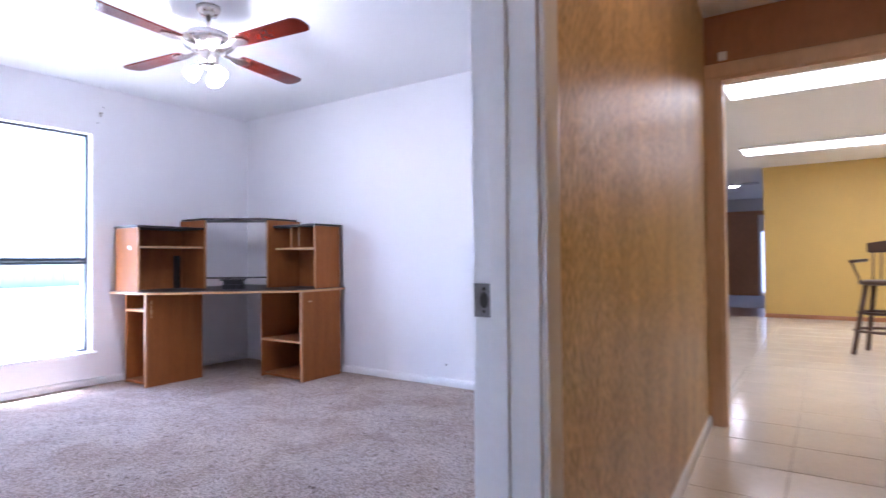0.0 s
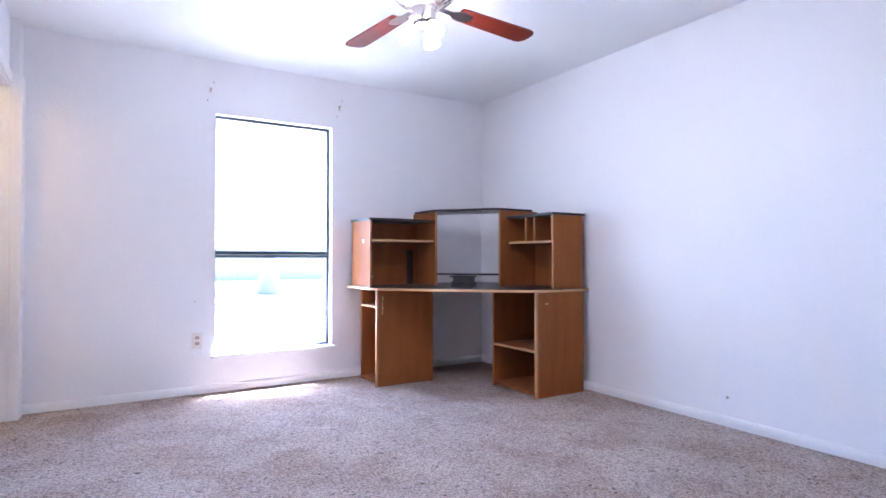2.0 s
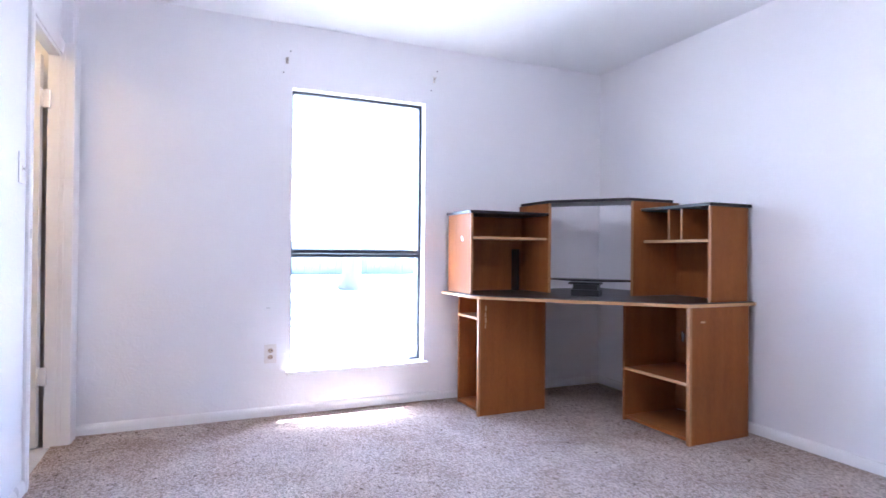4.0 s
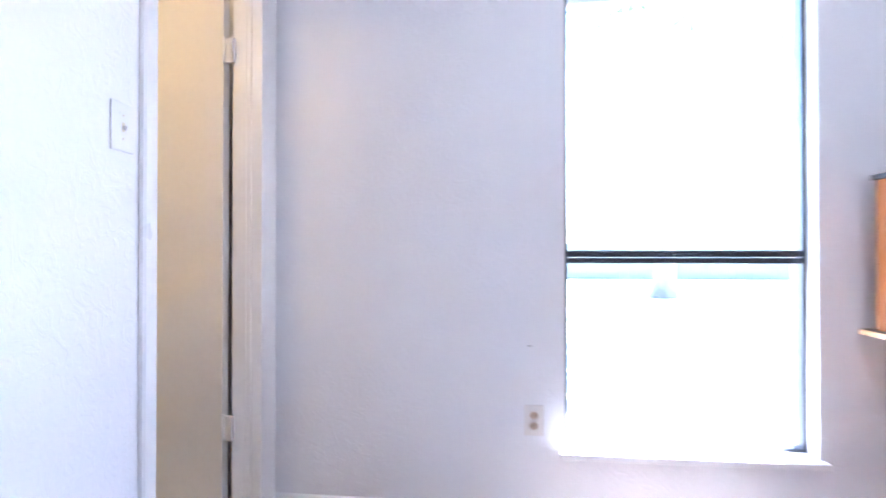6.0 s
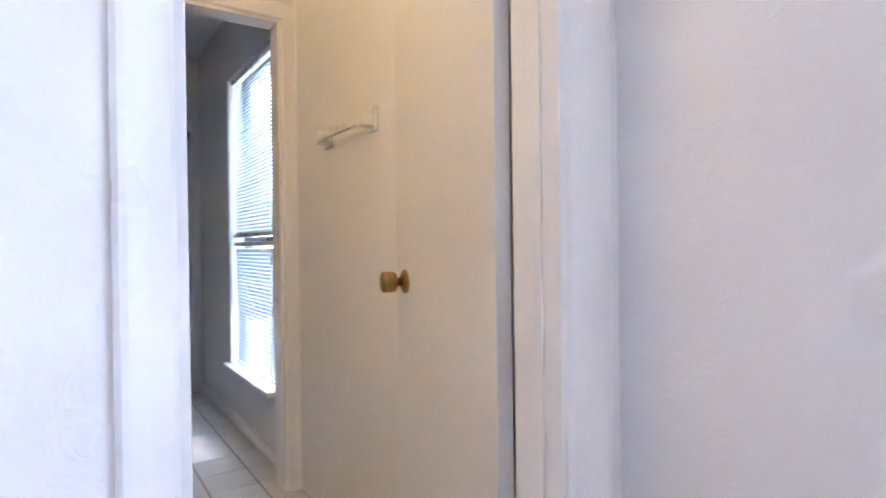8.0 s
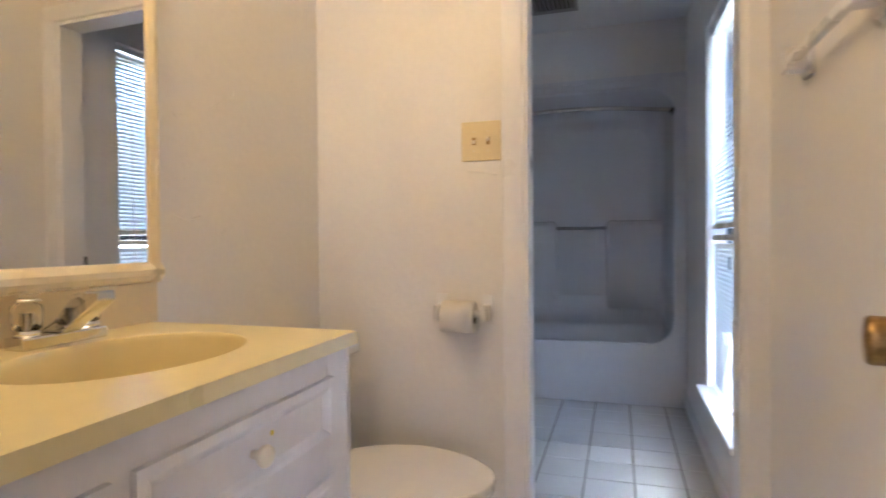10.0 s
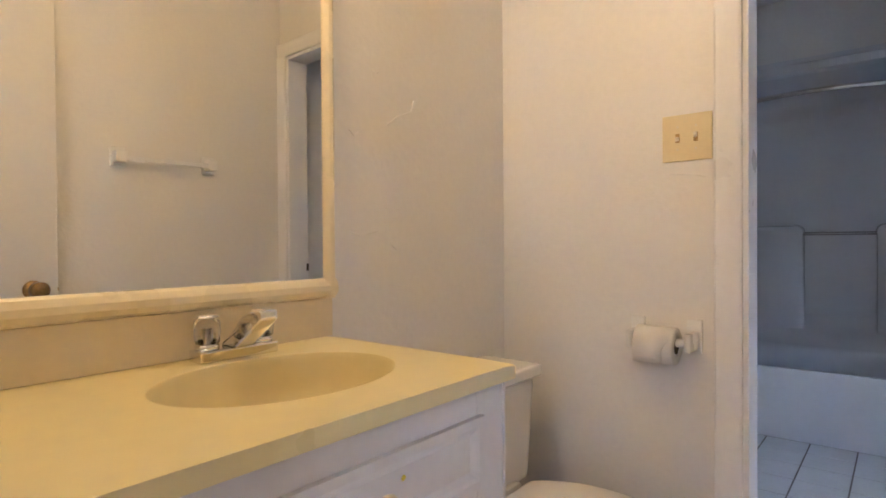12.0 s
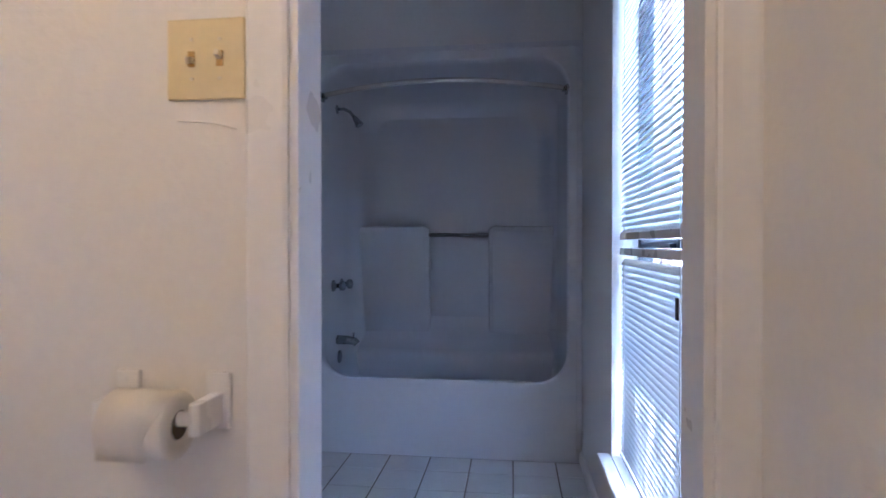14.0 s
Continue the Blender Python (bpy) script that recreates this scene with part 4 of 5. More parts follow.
def oval(cx, cy, a, b, z0, z1, bevel=0.004, n=40, back=0.0):
    """An egg-shaped plate, blunter at the back."""
    pts = []
    for i in range(n):
        c, s = math.cos(2 * math.pi * i / n), math.sin(2 * math.pi * i / n)
        k = 1 - 0.10 * s if s > 0 else 1
        pts.append((cx + a * c * (k if s > 0 else 1), cy + b * (s if s > 0 else max(s, -0.82))))
    return slab(pts, z0, z1, bevel)


def tapered(bm, cx, z0, z1):
    """Draw a tank in towards its foot."""
    for v in bm.verts:
        k = (v.co.z - z0) / (z1 - z0)
        v.co.x = cx + (v.co.x - cx) * (0.80 + 0.20 * math.sin(min(1, max(0, k)) * math.pi / 2))
    return bm


def toilet(cx):
    t = thing("toilet", (cx, 3.8, 0), "cream-white porcelain toilet with a closed lid", "toilet")
    bm = bmesh.new()
    n = 36
    rings = []
    for h, a, b, cy in ((0.0, 0.105, 0.24, 3.78), (0.06, 0.098, 0.22, 3.78), (0.18, 0.105, 0.21, 3.80), (0.28, 0.145, 0.225, 3.83), (0.36, 0.178, 0.238, 3.85), (0.388, 0.182, 0.242, 3.855)):
        rings.append([bm.verts.new((cx + a * math.cos(2 * math.pi * i / n), cy + b * math.sin(2 * math.pi * i / n), h)) for i in range(n)])
    for p, q in zip(rings, rings[1:]):
        for i in range(n):
            bm.faces.new((p[i], p[(i + 1) % n], q[(i + 1) % n], q[i])).smooth = True
    bm.faces.new(rings[-1])
    bm.faces.new(rings[0][::-1])
    part("bowl", bm, M_PORC, t)
    part("seat", oval(cx, 3.862, 0.188, 0.245, 0.389, 0.406), M_PORC, t)
    part("lid", oval(cx, 3.862, 0.190, 0.247, 0.409, 0.426, 0.006), M_PORC, t, "closed rounded toilet lid")
    part("tank", joined(tapered(box(cx - 0.208, cx + 0.225, YM + 0.02, YM + 0.20, 0.40, 0.685, 0.02, 3), cx, 0.40, 0.685), box(cx - 0.10, cx + 0.10, YM + 0.05, YM + 0.22, 0.30, 0.42, 0.01)), M_PORC, t)
    part("tank_lid", box(cx - 0.222, cx + 0.243, YM + 0.010, YM + 0.218, 0.686, 0.722, 0.012, 3), M_PORC, t, "rounded porcelain tank lid")
    part("flush_lever", joined(lathe([(0.012, 0), (0.012, 0.012)], (cx + 0.17, YM + 0.20, 0.63), (0, 1, 0), 14), box(cx + 0.09, cx + 0.172, YM + 0.208, YM + 0.218, 0.622, 0.634, 0.003)), M_CHROME, t, "chrome flush lever")


toilet(-1.335)

light_switch(XE, 3.998, 1.343, (1, 0, 0), 0.126, 0.124, 2, M_ALMOND, "almond double light switch plate with grimy toggles")


def paper_holder():
    x = XE
    t = thing("toilet_paper_holder", (x, 3.96, 0.81), "white ceramic toilet paper holder on the wall", "paper holder")
    for y in (3.868, 4.017):
        p = part("post_plate", box(x + 0.0003, x + 0.010, y - 0.019, y + 0.019, 0.775, 0.862, 0.003), M_PLATE, t)
        part("post_arm", slab([(x + 0.010, y - 0.010), (x + 0.075, y - 0.008), (x + 0.080, y), (x + 0.075, y + 0.008), (x + 0.010, y + 0.010)], 0.785, 0.832, 0.003), M_PLATE, p, "white post arm")
    part("roller", tube([(x + 0.062, 3.875, 0.806), (x + 0.062, 4.010, 0.806)], 0.011), M_PLATE, t)
    r = thing("toilet_paper_roll", (x + 0.062, 3.963, 0.79), "part-used white toilet paper roll on its holder", "toilet paper")
    bm = bmesh.new()
    n, cx, cz = 40, x + 0.062, 0.797
    loops = []
    for rad, y in ((0.021, 3.888), (0.047, 3.888), (0.049, 3.891), (0.049, 3.985), (0.047, 3.988), (0.021, 3.988)):
        loops.append([bm.verts.new((cx + rad * math.cos(2 * math.pi * i / n), y, cz + rad * math.sin(2 * math.pi * i / n))) for i in range(n)])
    for p, q in zip(loops, loops[1:] + loops[:1]):
        for i in range(n):
            bm.faces.new((p[i], p[(i + 1) % n], q[(i + 1) % n], q[i])).smooth = True
    part("paper", bm, M_PAPER, r)
    part("cardboard_core", joined(tube([(cx, 3.889, cz), (cx, 3.9875, cz)], 0.0207, 20)), M_CARD, r, "dark hollow cardboard core")
    prof = [(cx + 0.0502 * math.cos(radians(a)), cz + 0.0502 * math.sin(radians(a))) for a in range(95, -32, -10)] + [(cx + 0.044, cz - 0.040)]
    bm = bmesh.new()
    a = [bm.verts.new((px, 3.889, pz)) for px, pz in prof]
    b = [bm.verts.new((px, 3.975 + 0.012 * math.sin(k * 0.4), pz)) for k, (px, pz) in enumerate(prof)]
    for i in range(len(a) - 1):
        bm.faces.new((a[i], a[i + 1], b[i + 1], b[i])).smooth = True
    s = part("loose_sheet", bm, M_PAPER, r, "loose end of the paper")
    s.modifiers.new("thick", "SOLIDIFY").thickness = 0.0012


paper_holder()


def towel_bar():
    t = thing("towel_bar", (-1.145, YW, 1.39), "white ceramic towel bar on the cream wall", "towel bar")
    for x in (-0.965, -1.325):
        p = part("post_plate", box(x - 0.028, x + 0.028, YW - 0.010, YW - 0.0003, 1.372, 1.448, 0.003), M_PLATE, t)
        part("post_arm", box(x - 0.020, x + 0.020, YW - 0.055, YW - 0.010, 1.385, 1.432, 0.005), M_PLATE, p)
    part("bar", box(-1.307, -0.983, YW - 0.050, YW - 0.033, 1.395, 1.413, 0.003), M_PLATE, t, "square white bar")


towel_bar()


def bathroom_door():
    hx, hy = -0.162, 4.628
    yaw = 12.0
    m = Matrix.Translation((hx, hy, 0)) @ Matrix.Rotation(radians(-yaw), 4, "Z")
    t = thing("door_bathroom", (hx, hy, 0.012), "cream painted flush door standing open against the wall", "door")
    leaf = part("leaf", moved(box(-0.605, -0.004, 0.0, 0.033, 0.012, 2.012, 0.002), m), M_DOOR, t)
    for z in (0.37, 1.785):
        h = part("hinge", moved(joined(lathe([(0.006, z - 0.045), (0.006, z + 0.045)], (0.004, -0.006, 0), seg=12), box(-0.006, 0.040, -0.004, 0.012, z - 0.045, z + 0.045)), m), M_TRIM, t, "painted-over white hinge")
        part("hinge_pin", moved(lathe([(0.0045, z + 0.045), (0.005, z + 0.052)], (0.004, -0.006, 0), seg=10), m), M_TRIM, h)
    k = part("rosette", moved(lathe([(0.031, 0.0005), (0.032, 0.004), (0.024, 0.010), (0.013, 0.014)], (-0.524, 0.0, 0.919), (0, -1, 0), 26), m), M_BRASS, t, "tarnished brass rose")
    part("door_knob", moved(lathe([(0.012, 0.012), (0.011, 0.026), (0.023, 0.029), (0.0272, 0.033), (0.0275, 0.062), (0.025, 0.065), (0.010, 0.0655), (0.008, 0.067)], (-0.524, 0.0, 0.919), (0, -1, 0), 30), m), M_BRASS, k, "tarnished brass drum knob")
    part("latch", moved(joined(box(-0.6066, -0.6052, 0.006, 0.029, 0.888, 0.944, 0.0004), box(-0.614, -0.6066, 0.012, 0.022, 0.908, 0.922, 0.001)), m), M_BRASS, t, "brass latch plate")


bathroom_door()


def paint_scratch(points, label):
    """A raised brush ridge in the wall paint."""
    tagged(link_mesh("paint_ridge", tube(points, 0.0014, 6), M_BWALL), label, "paint ridge", "ridges in the wall paint")


paint_scratch([(XE + 0.0005, 3.95, 1.250), (XE + 0.0005, 4.00, 1.247), (XE + 0.0005, 4.045, 1.236)], "raised paint ridge under the switch plate")
for x, z, l in ((-1.02, 1.10, 0.09), (-1.03, 1.19, 0.03), (-1.14, 1.16, 0.05), (-1.02, 1.34, 0.03), (-1.16, 1.065, 0.04), (-1.10, 1.50, 0.02)):
    paint_scratch([(x, YM + 0.0005, z), (x - l * 0.5, YM + 0.0005, z - 0.012), (x - l, YM + 0.0005, z - 0.002)], "raised paint ridge on the cream wall")
paint_scratch([(-1.15, YM + 0.0005, 1.37), (-1.19, YM + 0.0005, 1.40), (-1.24, YM + 0.0005, 1.42), (-1.25, YM + 0.0005, 1.45)], "long raised paint ridge on the cream wall")


# ---- tub room ----
def rounded(y0, y1, z0, z1, r, n=10):
    pts = []
    for cy, cz, a0 in ((y1 - r, z1 - r, 0), (y0 + r, z1 - r, 90), (y0 + r, z0 + r, 180), (y1 - r, z0 + r, 270)):
        for k in range(n + 1):
            a = radians(a0 + 90 * k / n)
            pts.append((cy + r * math.cos(a), cz + r * math.sin(a)))
    return pts


def bathtub():
    y0, y1 = 3.362, YW - 0.003
    oy0, oy1, oz0, oz1 = 3.485, 4.738, 0.378, 1.965
    t = thing("bathtub_surround", (XT, 4.08, 0), "one-piece white fibreglass bathtub and shower surround", "bathtub")
    bm = bmesh.new()
    inner = rounded(oy0, oy1, oz0, oz1, 0.155)
    n = len(inner)
    cy, cz = (oy0 + oy1) / 2, (oz0 + oz1) / 2
    outer = []
    for y, z in inner:
        dy, dz = y - cy, z - cz
        k = min((y1 - cy) / dy if dy > 1e-6 else (y0 - cy) / dy if dy < -1e-6 else 1e9, (2.03 - cz) / dz if dz > 1e-6 else (0 - cz) / dz if dz < -1e-6 else 1e9)
        outer.append([cy + dy * k, cz + dz * k])
    for yy, zz in ((y0, 0), (y1, 0), (y0, 2.03), (y1, 2.03)):
        near = min(outer, key=lambda p: (p[0] - yy) ** 2 + (p[1] - zz) ** 2)
        near[0], near[1] = yy, zz

    def loop(pts, x):
        return [bm.verts.new((x, y, z)) for y, z in pts]

    def sunk(dx, inset, floor_z):
        out = []
        for y, z in rounded(oy0 + inset, oy1 - inset, oz0, oz1 - inset, 0.15):
            f = max(0.0, min(1.0, (oz0 + 0.16 - z) / 0.16))
            out.append((y, z - f * (oz0 - floor_z)))
        return out
    loops = [loop(outer, XT), loop(inner, XT), loop(rounded(oy0 + 0.008, oy1 - 0.008, oz0 + 0.006, oz1 - 0.008, 0.15), XT - 0.012), loop(rounded(oy0 + 0.010, oy1 - 0.010, oz0 - 0.004, oz1 - 0.010, 0.15), XT - 0.07),
             loop(sunk(0, 0.012, 0.12), XT - 0.12), loop(sunk(0, 0.02, 0.09), XT - 0.45), loop(sunk(0, 0.03, 0.12), XT - 0.70), loop(rounded(oy0 + 0.06, oy1 - 0.06, 0.36, oz1 - 0.06, 0.12), XT - 0.755), loop(rounded(oy0 + 0.12, oy1 - 0.12, 0.42, oz1 - 0.12, 0.10), XT - 0.775)]
    for a, b in zip(loops, loops[1:]):
        for i in range(n):
            f = bm.faces.new((a[i], a[(i + 1) % n], b[(i + 1) % n], b[i]))
            f.smooth = a is not loops[0]
    bm.faces.new(loops[-1])
    part("shell", bm, M_TUB, t)
    part("top_flange", box(XT - 0.012, XT + 0.004, y0, y1, 2.005, 2.032, 0.003), M_TUB, t)
    xb = XT - 0.765
    for a, b in ((oy0 - 0.02, 3.952), (4.318, oy1 + 0.02)):
        bm = slab([(p, q) for p, q in rounded(a, b, 0.36, 1.165, 0.045)], 0, 0.075, 0.030)
        for v in bm.verts:
            v.co.z *= 0.22 + 0.78 * min(1.0, max(0.0, (v.co.y - 0.40) / 0.70))
        part("shelf_tower", moved(bm, Matrix.Translation((xb, 0, 0)) @ Matrix(((0, 0, 1, 0), (1, 0, 0, 0), (0, 1, 0, 0), (0, 0, 0, 1)))), M_TUB, t, "moulded raised shelf tower")
    bm = bmesh.new()
    rows = []
    for k in range(13):
        y = oy0 + 0.02 + (oy1 - oy0 - 0.04) * k / 12
        bow = 0.035 * math.sin(math.pi * k / 12)
        rows.append([bm.verts.new((xb + u * (1 + bow * 3) + (bow if u > 0.1 else 0), y, h)) for u, h in ((0.0, 0.60), (0.012, 0.53), (0.035, 0.475), (0.075, 0.440), (0.125, 0.422), (0.152, 0.412), (0.164, 0.396), (0.172, 0.34), (0.190, 0.10), (0.0, 0.10))])
    for a, b in zip(rows, rows[1:]):
        for k in range(9):
            bm.faces.new((a[k], a[k + 1], b[k + 1], b[k])).smooth = True
    part("seat_ledge", bm, M_TUB, t, "moulded back ledge with a bowed front")
    part("side_flange", box(XT - 0.010, XT + 0.003, y1 - 0.026, y1, 0.0, 2.004, 0.003), M_TUB, t)
    xg = xb + 0.060
    for z in (1.106, 1.118):
        part("grab_bar", tube([(xg, 3.945, z), (xg, 4.325, z)], 0.0045, 10), M_STEEL, t, "thin chrome bar")
    return t


bathtub()


def shower_rod():
    t = thing("shower_rod", (XT, 4.1, 1.81), "curved brushed metal shower curtain rod", "shower rod")
    pts = []
    for k in range(25):
        s = k / 24
        pts.append((XT - 0.03 + 0.21 * math.sin(math.pi * s), 3.49 + 1.243 * s, 1.812))
    part("rod", tube(pts, 0.0125, 14), M_NICKEL, t)
    for y, d in ((3.487, 1), (4.736, -1)):
        part("rod_flange", joined(lathe([(0.030, 0), (0.030, 0.006), (0.018, 0.012), (0.016, 0.035)], (XT - 0.034, y, 1.812), (0, d, 0), 18), box(XT - 0.05, XT - 0.02, min(y, y + d * 0.02), max(y, y + d * 0.02), 1.785, 1.80, 0.002)), M_FITTING, t, "dark metal wall flange")


shower_rod()


def shower_fittings():
    yw = 3.499
    x = XT - 0.27
    t = thing("shower", (x, yw, 1.80), "small chrome shower head on a bent arm", "shower head")
    part("flange", lathe([(0.026, 0), (0.024, 0.006), (0.012, 0.010)], (x, yw, 1.80), (0, 1, 0), 18), M_FITTING, t)
    part("arm", tube([(x, yw + 0.005, 1.80), (x, yw + 0.04, 1.802), (x, yw + 0.075, 1.785), (x, yw + 0.10, 1.755)], 0.009, 12), M_FITTING, t)
    part("head", lathe([(0.010, 0), (0.016, 0.012), (0.018, 0.035), (0.024, 0.055), (0.022, 0.060)], (x, yw + 0.098, 1.758), (0, 0.55, -0.83), 18), M_FITTING, t)
    v = thing("tub_valve", (x, yw, 0.83), "pair of clear-knobbed chrome bath taps", "tap")
    for dx in (-0.07, 0.07):
        h = part("escutcheon", lathe([(0.032, 0), (0.030, 0.008), (0.014, 0.016), (0.012, 0.035)], (x + dx, yw, 0.83), (0, 1, 0), 20), M_FITTING, v)
        part("tap_knob", lathe([(0.018, 0.035), (0.027, 0.042), (0.027, 0.062), (0.018, 0.068)], (x + dx, yw, 0.83), (0, 1, 0), 8), M_FITTING, h, "faceted tap knob")
    s = thing("tub_spout", (x, yw, 0.545), "chrome bathtub spout with diverter", "tub spout")
    part("spout", tube([(x, yw, 0.525), (x, yw + 0.06, 0.525), (x, yw + 0.10, 0.52), (x, yw + 0.115, 0.505)], 0.022, 14, [0.026, 0.024, 0.022, 0.020]), M_FITTING, s)
    part("diverter", lathe([(0.004, 0), (0.004, 0.018), (0.007, 0.020), (0.006, 0.026)], (x, yw + 0.095, 0.54), seg=10), M_FITTING, s)
    o = thing("tub_overflow", (x, yw, 0.42), "round chrome bathtub overflow plate", "overflow plate")
    part("plate", lathe([(0.036, 0), (0.035, 0.006), (0.020, 0.010)], (x, yw + 0.012, 0.432), (0, 1, 0), 20), M_FITTING, o)


shower_fittings()


def blinds():
    t = thing("window_blinds", ((VX0 + VX1) / 2, YW + 0.03, VZ1), "white mini blinds nearly closed over the window", "blinds")
    a, b, y = VX0 + 0.012, VX1 - 0.012, YW + 0.034
    part("headrail", box(a, b, y - 0.013, y + 0.013, VZ1 - 0.028, VZ1 - 0.003, 0.002), M_PLATE, t)

    def slats(z0, z1):
        n = int((z1 - z0) / 0.0195)
        me = None
        for k in range(n):
            z = z0 + 0.0195 * (k + 0.5)
            if me is None:
                c, s = math.cos(radians(60)), math.sin(radians(60))
                prof = [(-0.0125, -0.0006), (-0.006, 0.0010), (0, 0.0016), (0.006, 0.0010), (0.0125, -0.0006), (0.0125, -0.0010), (0.006, 0.0006), (0, 0.0012), (-0.006, 0.0006), (-0.0125, -0.0010)]
                me = part("slat", sweep([(u * c - v * s, u * s + v * c) for u, v in prof], (a, y, z), (b, y, z), (0, 1, 0), (0, 0, 1)), M_SLAT, t)
                zf = z
            else:
                o = me.copy()
                scene.collection.objects.link(o)
                o.location.z = me.location.z + z - zf
    slats(VZ0 + 0.03, 1.020)
    part("bottom_rail", box(a, b, y - 0.010, y + 0.010, VZ0 + 0.012, VZ0 + 0.024, 0.002), M_PLATE, t)
    part("middle_rail", box(a, b, y - 0.011, y + 0.011, 1.022, 1.045, 0.002), M_PLATE, t)
    slats(1.095, VZ1 - 0.03)
    part("bottom_rail", box(a, b, y - 0.011, y + 0.011, 1.072, 1.094, 0.002), M_PLATE, t)
    for x in (VX0 + 0.10, VX1 - 0.10):
        part("ladder_cord", joined(tube([(x, y - 0.014, VZ0 + 0.02), (x, y - 0.014, VZ1 - 0.02)], 0.0010, 6), tube([(x + 0.006, y + 0.013, VZ0 + 0.02), (x + 0.006, y + 0.013, VZ1 - 0.02)], 0.0010, 6)), M_PLATE, t)


blinds()


def ceiling_vent():
    x, y = -3.18, 4.06
    t = thing("ceiling_vent", (x, y, HT), "square grey bathroom exhaust vent grille", "vent")
    part("frame", joined(box(x - 0.13, x + 0.13, y - 0.13, y - 0.11, HT - 0.015, HT - 0.0005), box(x - 0.13, x + 0.13, y + 0.11, y + 0.13, HT - 0.015, HT - 0.0005), box(x - 0.13, x - 0.11, y - 0.11, y + 0.11, HT - 0.015, HT - 0.0005), box(x + 0.11, x + 0.13, y - 0.11, y + 0.11, HT - 0.015, HT - 0.0005)), M_STEEL, t)
    part("backing", box(x - 0.11, x + 0.11, y - 0.11, y + 0.11, HT - 0.004, HT - 0.0005), M_DARK, t)
    for k in range(9):
        part("slat", box(x - 0.11, x + 0.11, y - 0.10 + 0.024 * k, y - 0.092 + 0.024 * k, HT - 0.013, HT - 0.005), M_STEEL, t)


ceiling_vent()
baseboard("baseboard_tub_room", (XT, YW, 0), (XE - 0.10, YW, 0), (0, -1, 0), "white painted tub room baseboard")


# ---- large room beyond the hall ----
def troffer(x0, x1, y0, y1):
    t = thing("ceiling_light", ((x0 + x1) / 2, (y0 + y1) / 2, H), "long lit fluorescent ceiling panel", "ceiling light", "fluorescent panels")
    z = H + 0.02
    part("diffuser", box(x0, x1, y0, y1, z - 0.035, z - 0.006, 0.004), M_TROFFER, t, "bright white diffuser")
    part("frame", joined(box(x0 - 0.02, x0 - 0.001, y0 - 0.02, y1 + 0.02, z - 0.03, z - 0.001), box(x1 + 0.001, x1 + 0.02, y0 - 0.02, y1 + 0.02, z - 0.03, z - 0.001), box(x0, x1, y1 + 0.001, y1 + 0.02, z - 0.03, z - 0.001), box(x0, x1, y0 - 0.02, y0 - 0.001, z - 0.03, z - 0.001)), M_TRIM, t)


def hall_lamp(x, y):
    t = thing("hall_lamp", (x, y, H), "lit warm globe lamp flush on the hall ceiling, assumed out of view", "ceiling light")
    part("canopy", lathe([(0.075, 0.0), (0.080, -0.012), (0.065, -0.028)], (x, y, H - 0.001), seg=24), M_BRASS, t, "brass canopy")
    part("globe", lathe([(0.060, -0.029), (0.105, -0.055), (0.120, -0.095), (0.100, -0.135), (0.050, -0.155), (0.006, -0.160)], (x, y, H), seg=28), M_HBULB, t, "lit frosted glass globe")


# Unseen lamp, assumed from the hall's warm tone; placed to light the panelling.
hall_lamp(1.5, -0.22)
troffer(5.05, 5.55, -4.4, 0.56)
troffer(8.35, 8.90, -4.4, 0.80)


def bar_stool(x, y, rz):
    m = pose(x, y, 0, 0, 0, rz)
    t = thing("bar_stool", (x, y, 0), "dark wooden swivel bar stool with arms", "stool")

    def p(name, bm, parent=None, label=""):
        return part(name, moved(bm, m), M_CHAIR, parent or t, label)
    p("seat", lathe([(0.17, 0.70), (0.20, 0.71), (0.205, 0.735), (0.16, 0.75)], (0, 0, 0), seg=24))
    for sx in (-1, 1):
        for sy in (-1, 1):
            p("leg", tube([(sx * 0.11, sy * 0.11, 0.70), (sx * 0.20, sy * 0.20, 0.0)], 0.024, 10))
    for z, r in ((0.24, 0.245), (0.42, 0.205)):
        p("foot_ring", tube([(r * math.cos(k * math.pi / 10), r * math.sin(k * math.pi / 10), z) for k in range(21)], 0.015, 8))
    b = p("backrest", moved(slab([(-0.20, 0.0), (0.20, 0.0), (0.21, 0.10), (0.0, 0.13), (-0.21, 0.10)], -0.012, 0.012, 0.006), Matrix.Translation((0, 0.235, 1.03)) @ Matrix.Rotation(radians(80), 4, "X")))
    for k in range(5):
        xx = -0.15 + 0.075 * k
        p("spindle", tube([(xx * 0.9, 0.17, 0.74), (xx, 0.235, 1.04)], 0.009, 8), b)
    for sx in (-1, 1):
        p("arm", tube([(sx * 0.20, 0.20, 0.95), (sx * 0.25, 0.05, 0.94), (sx * 0.23, -0.14, 0.94)], 0.018, 10))
        p("arm_post", tube([(sx * 0.17, -0.08, 0.74), (sx * 0.235, -0.11, 0.94)], 0.011, 8))


bar_stool(7.0, -0.60, -110)


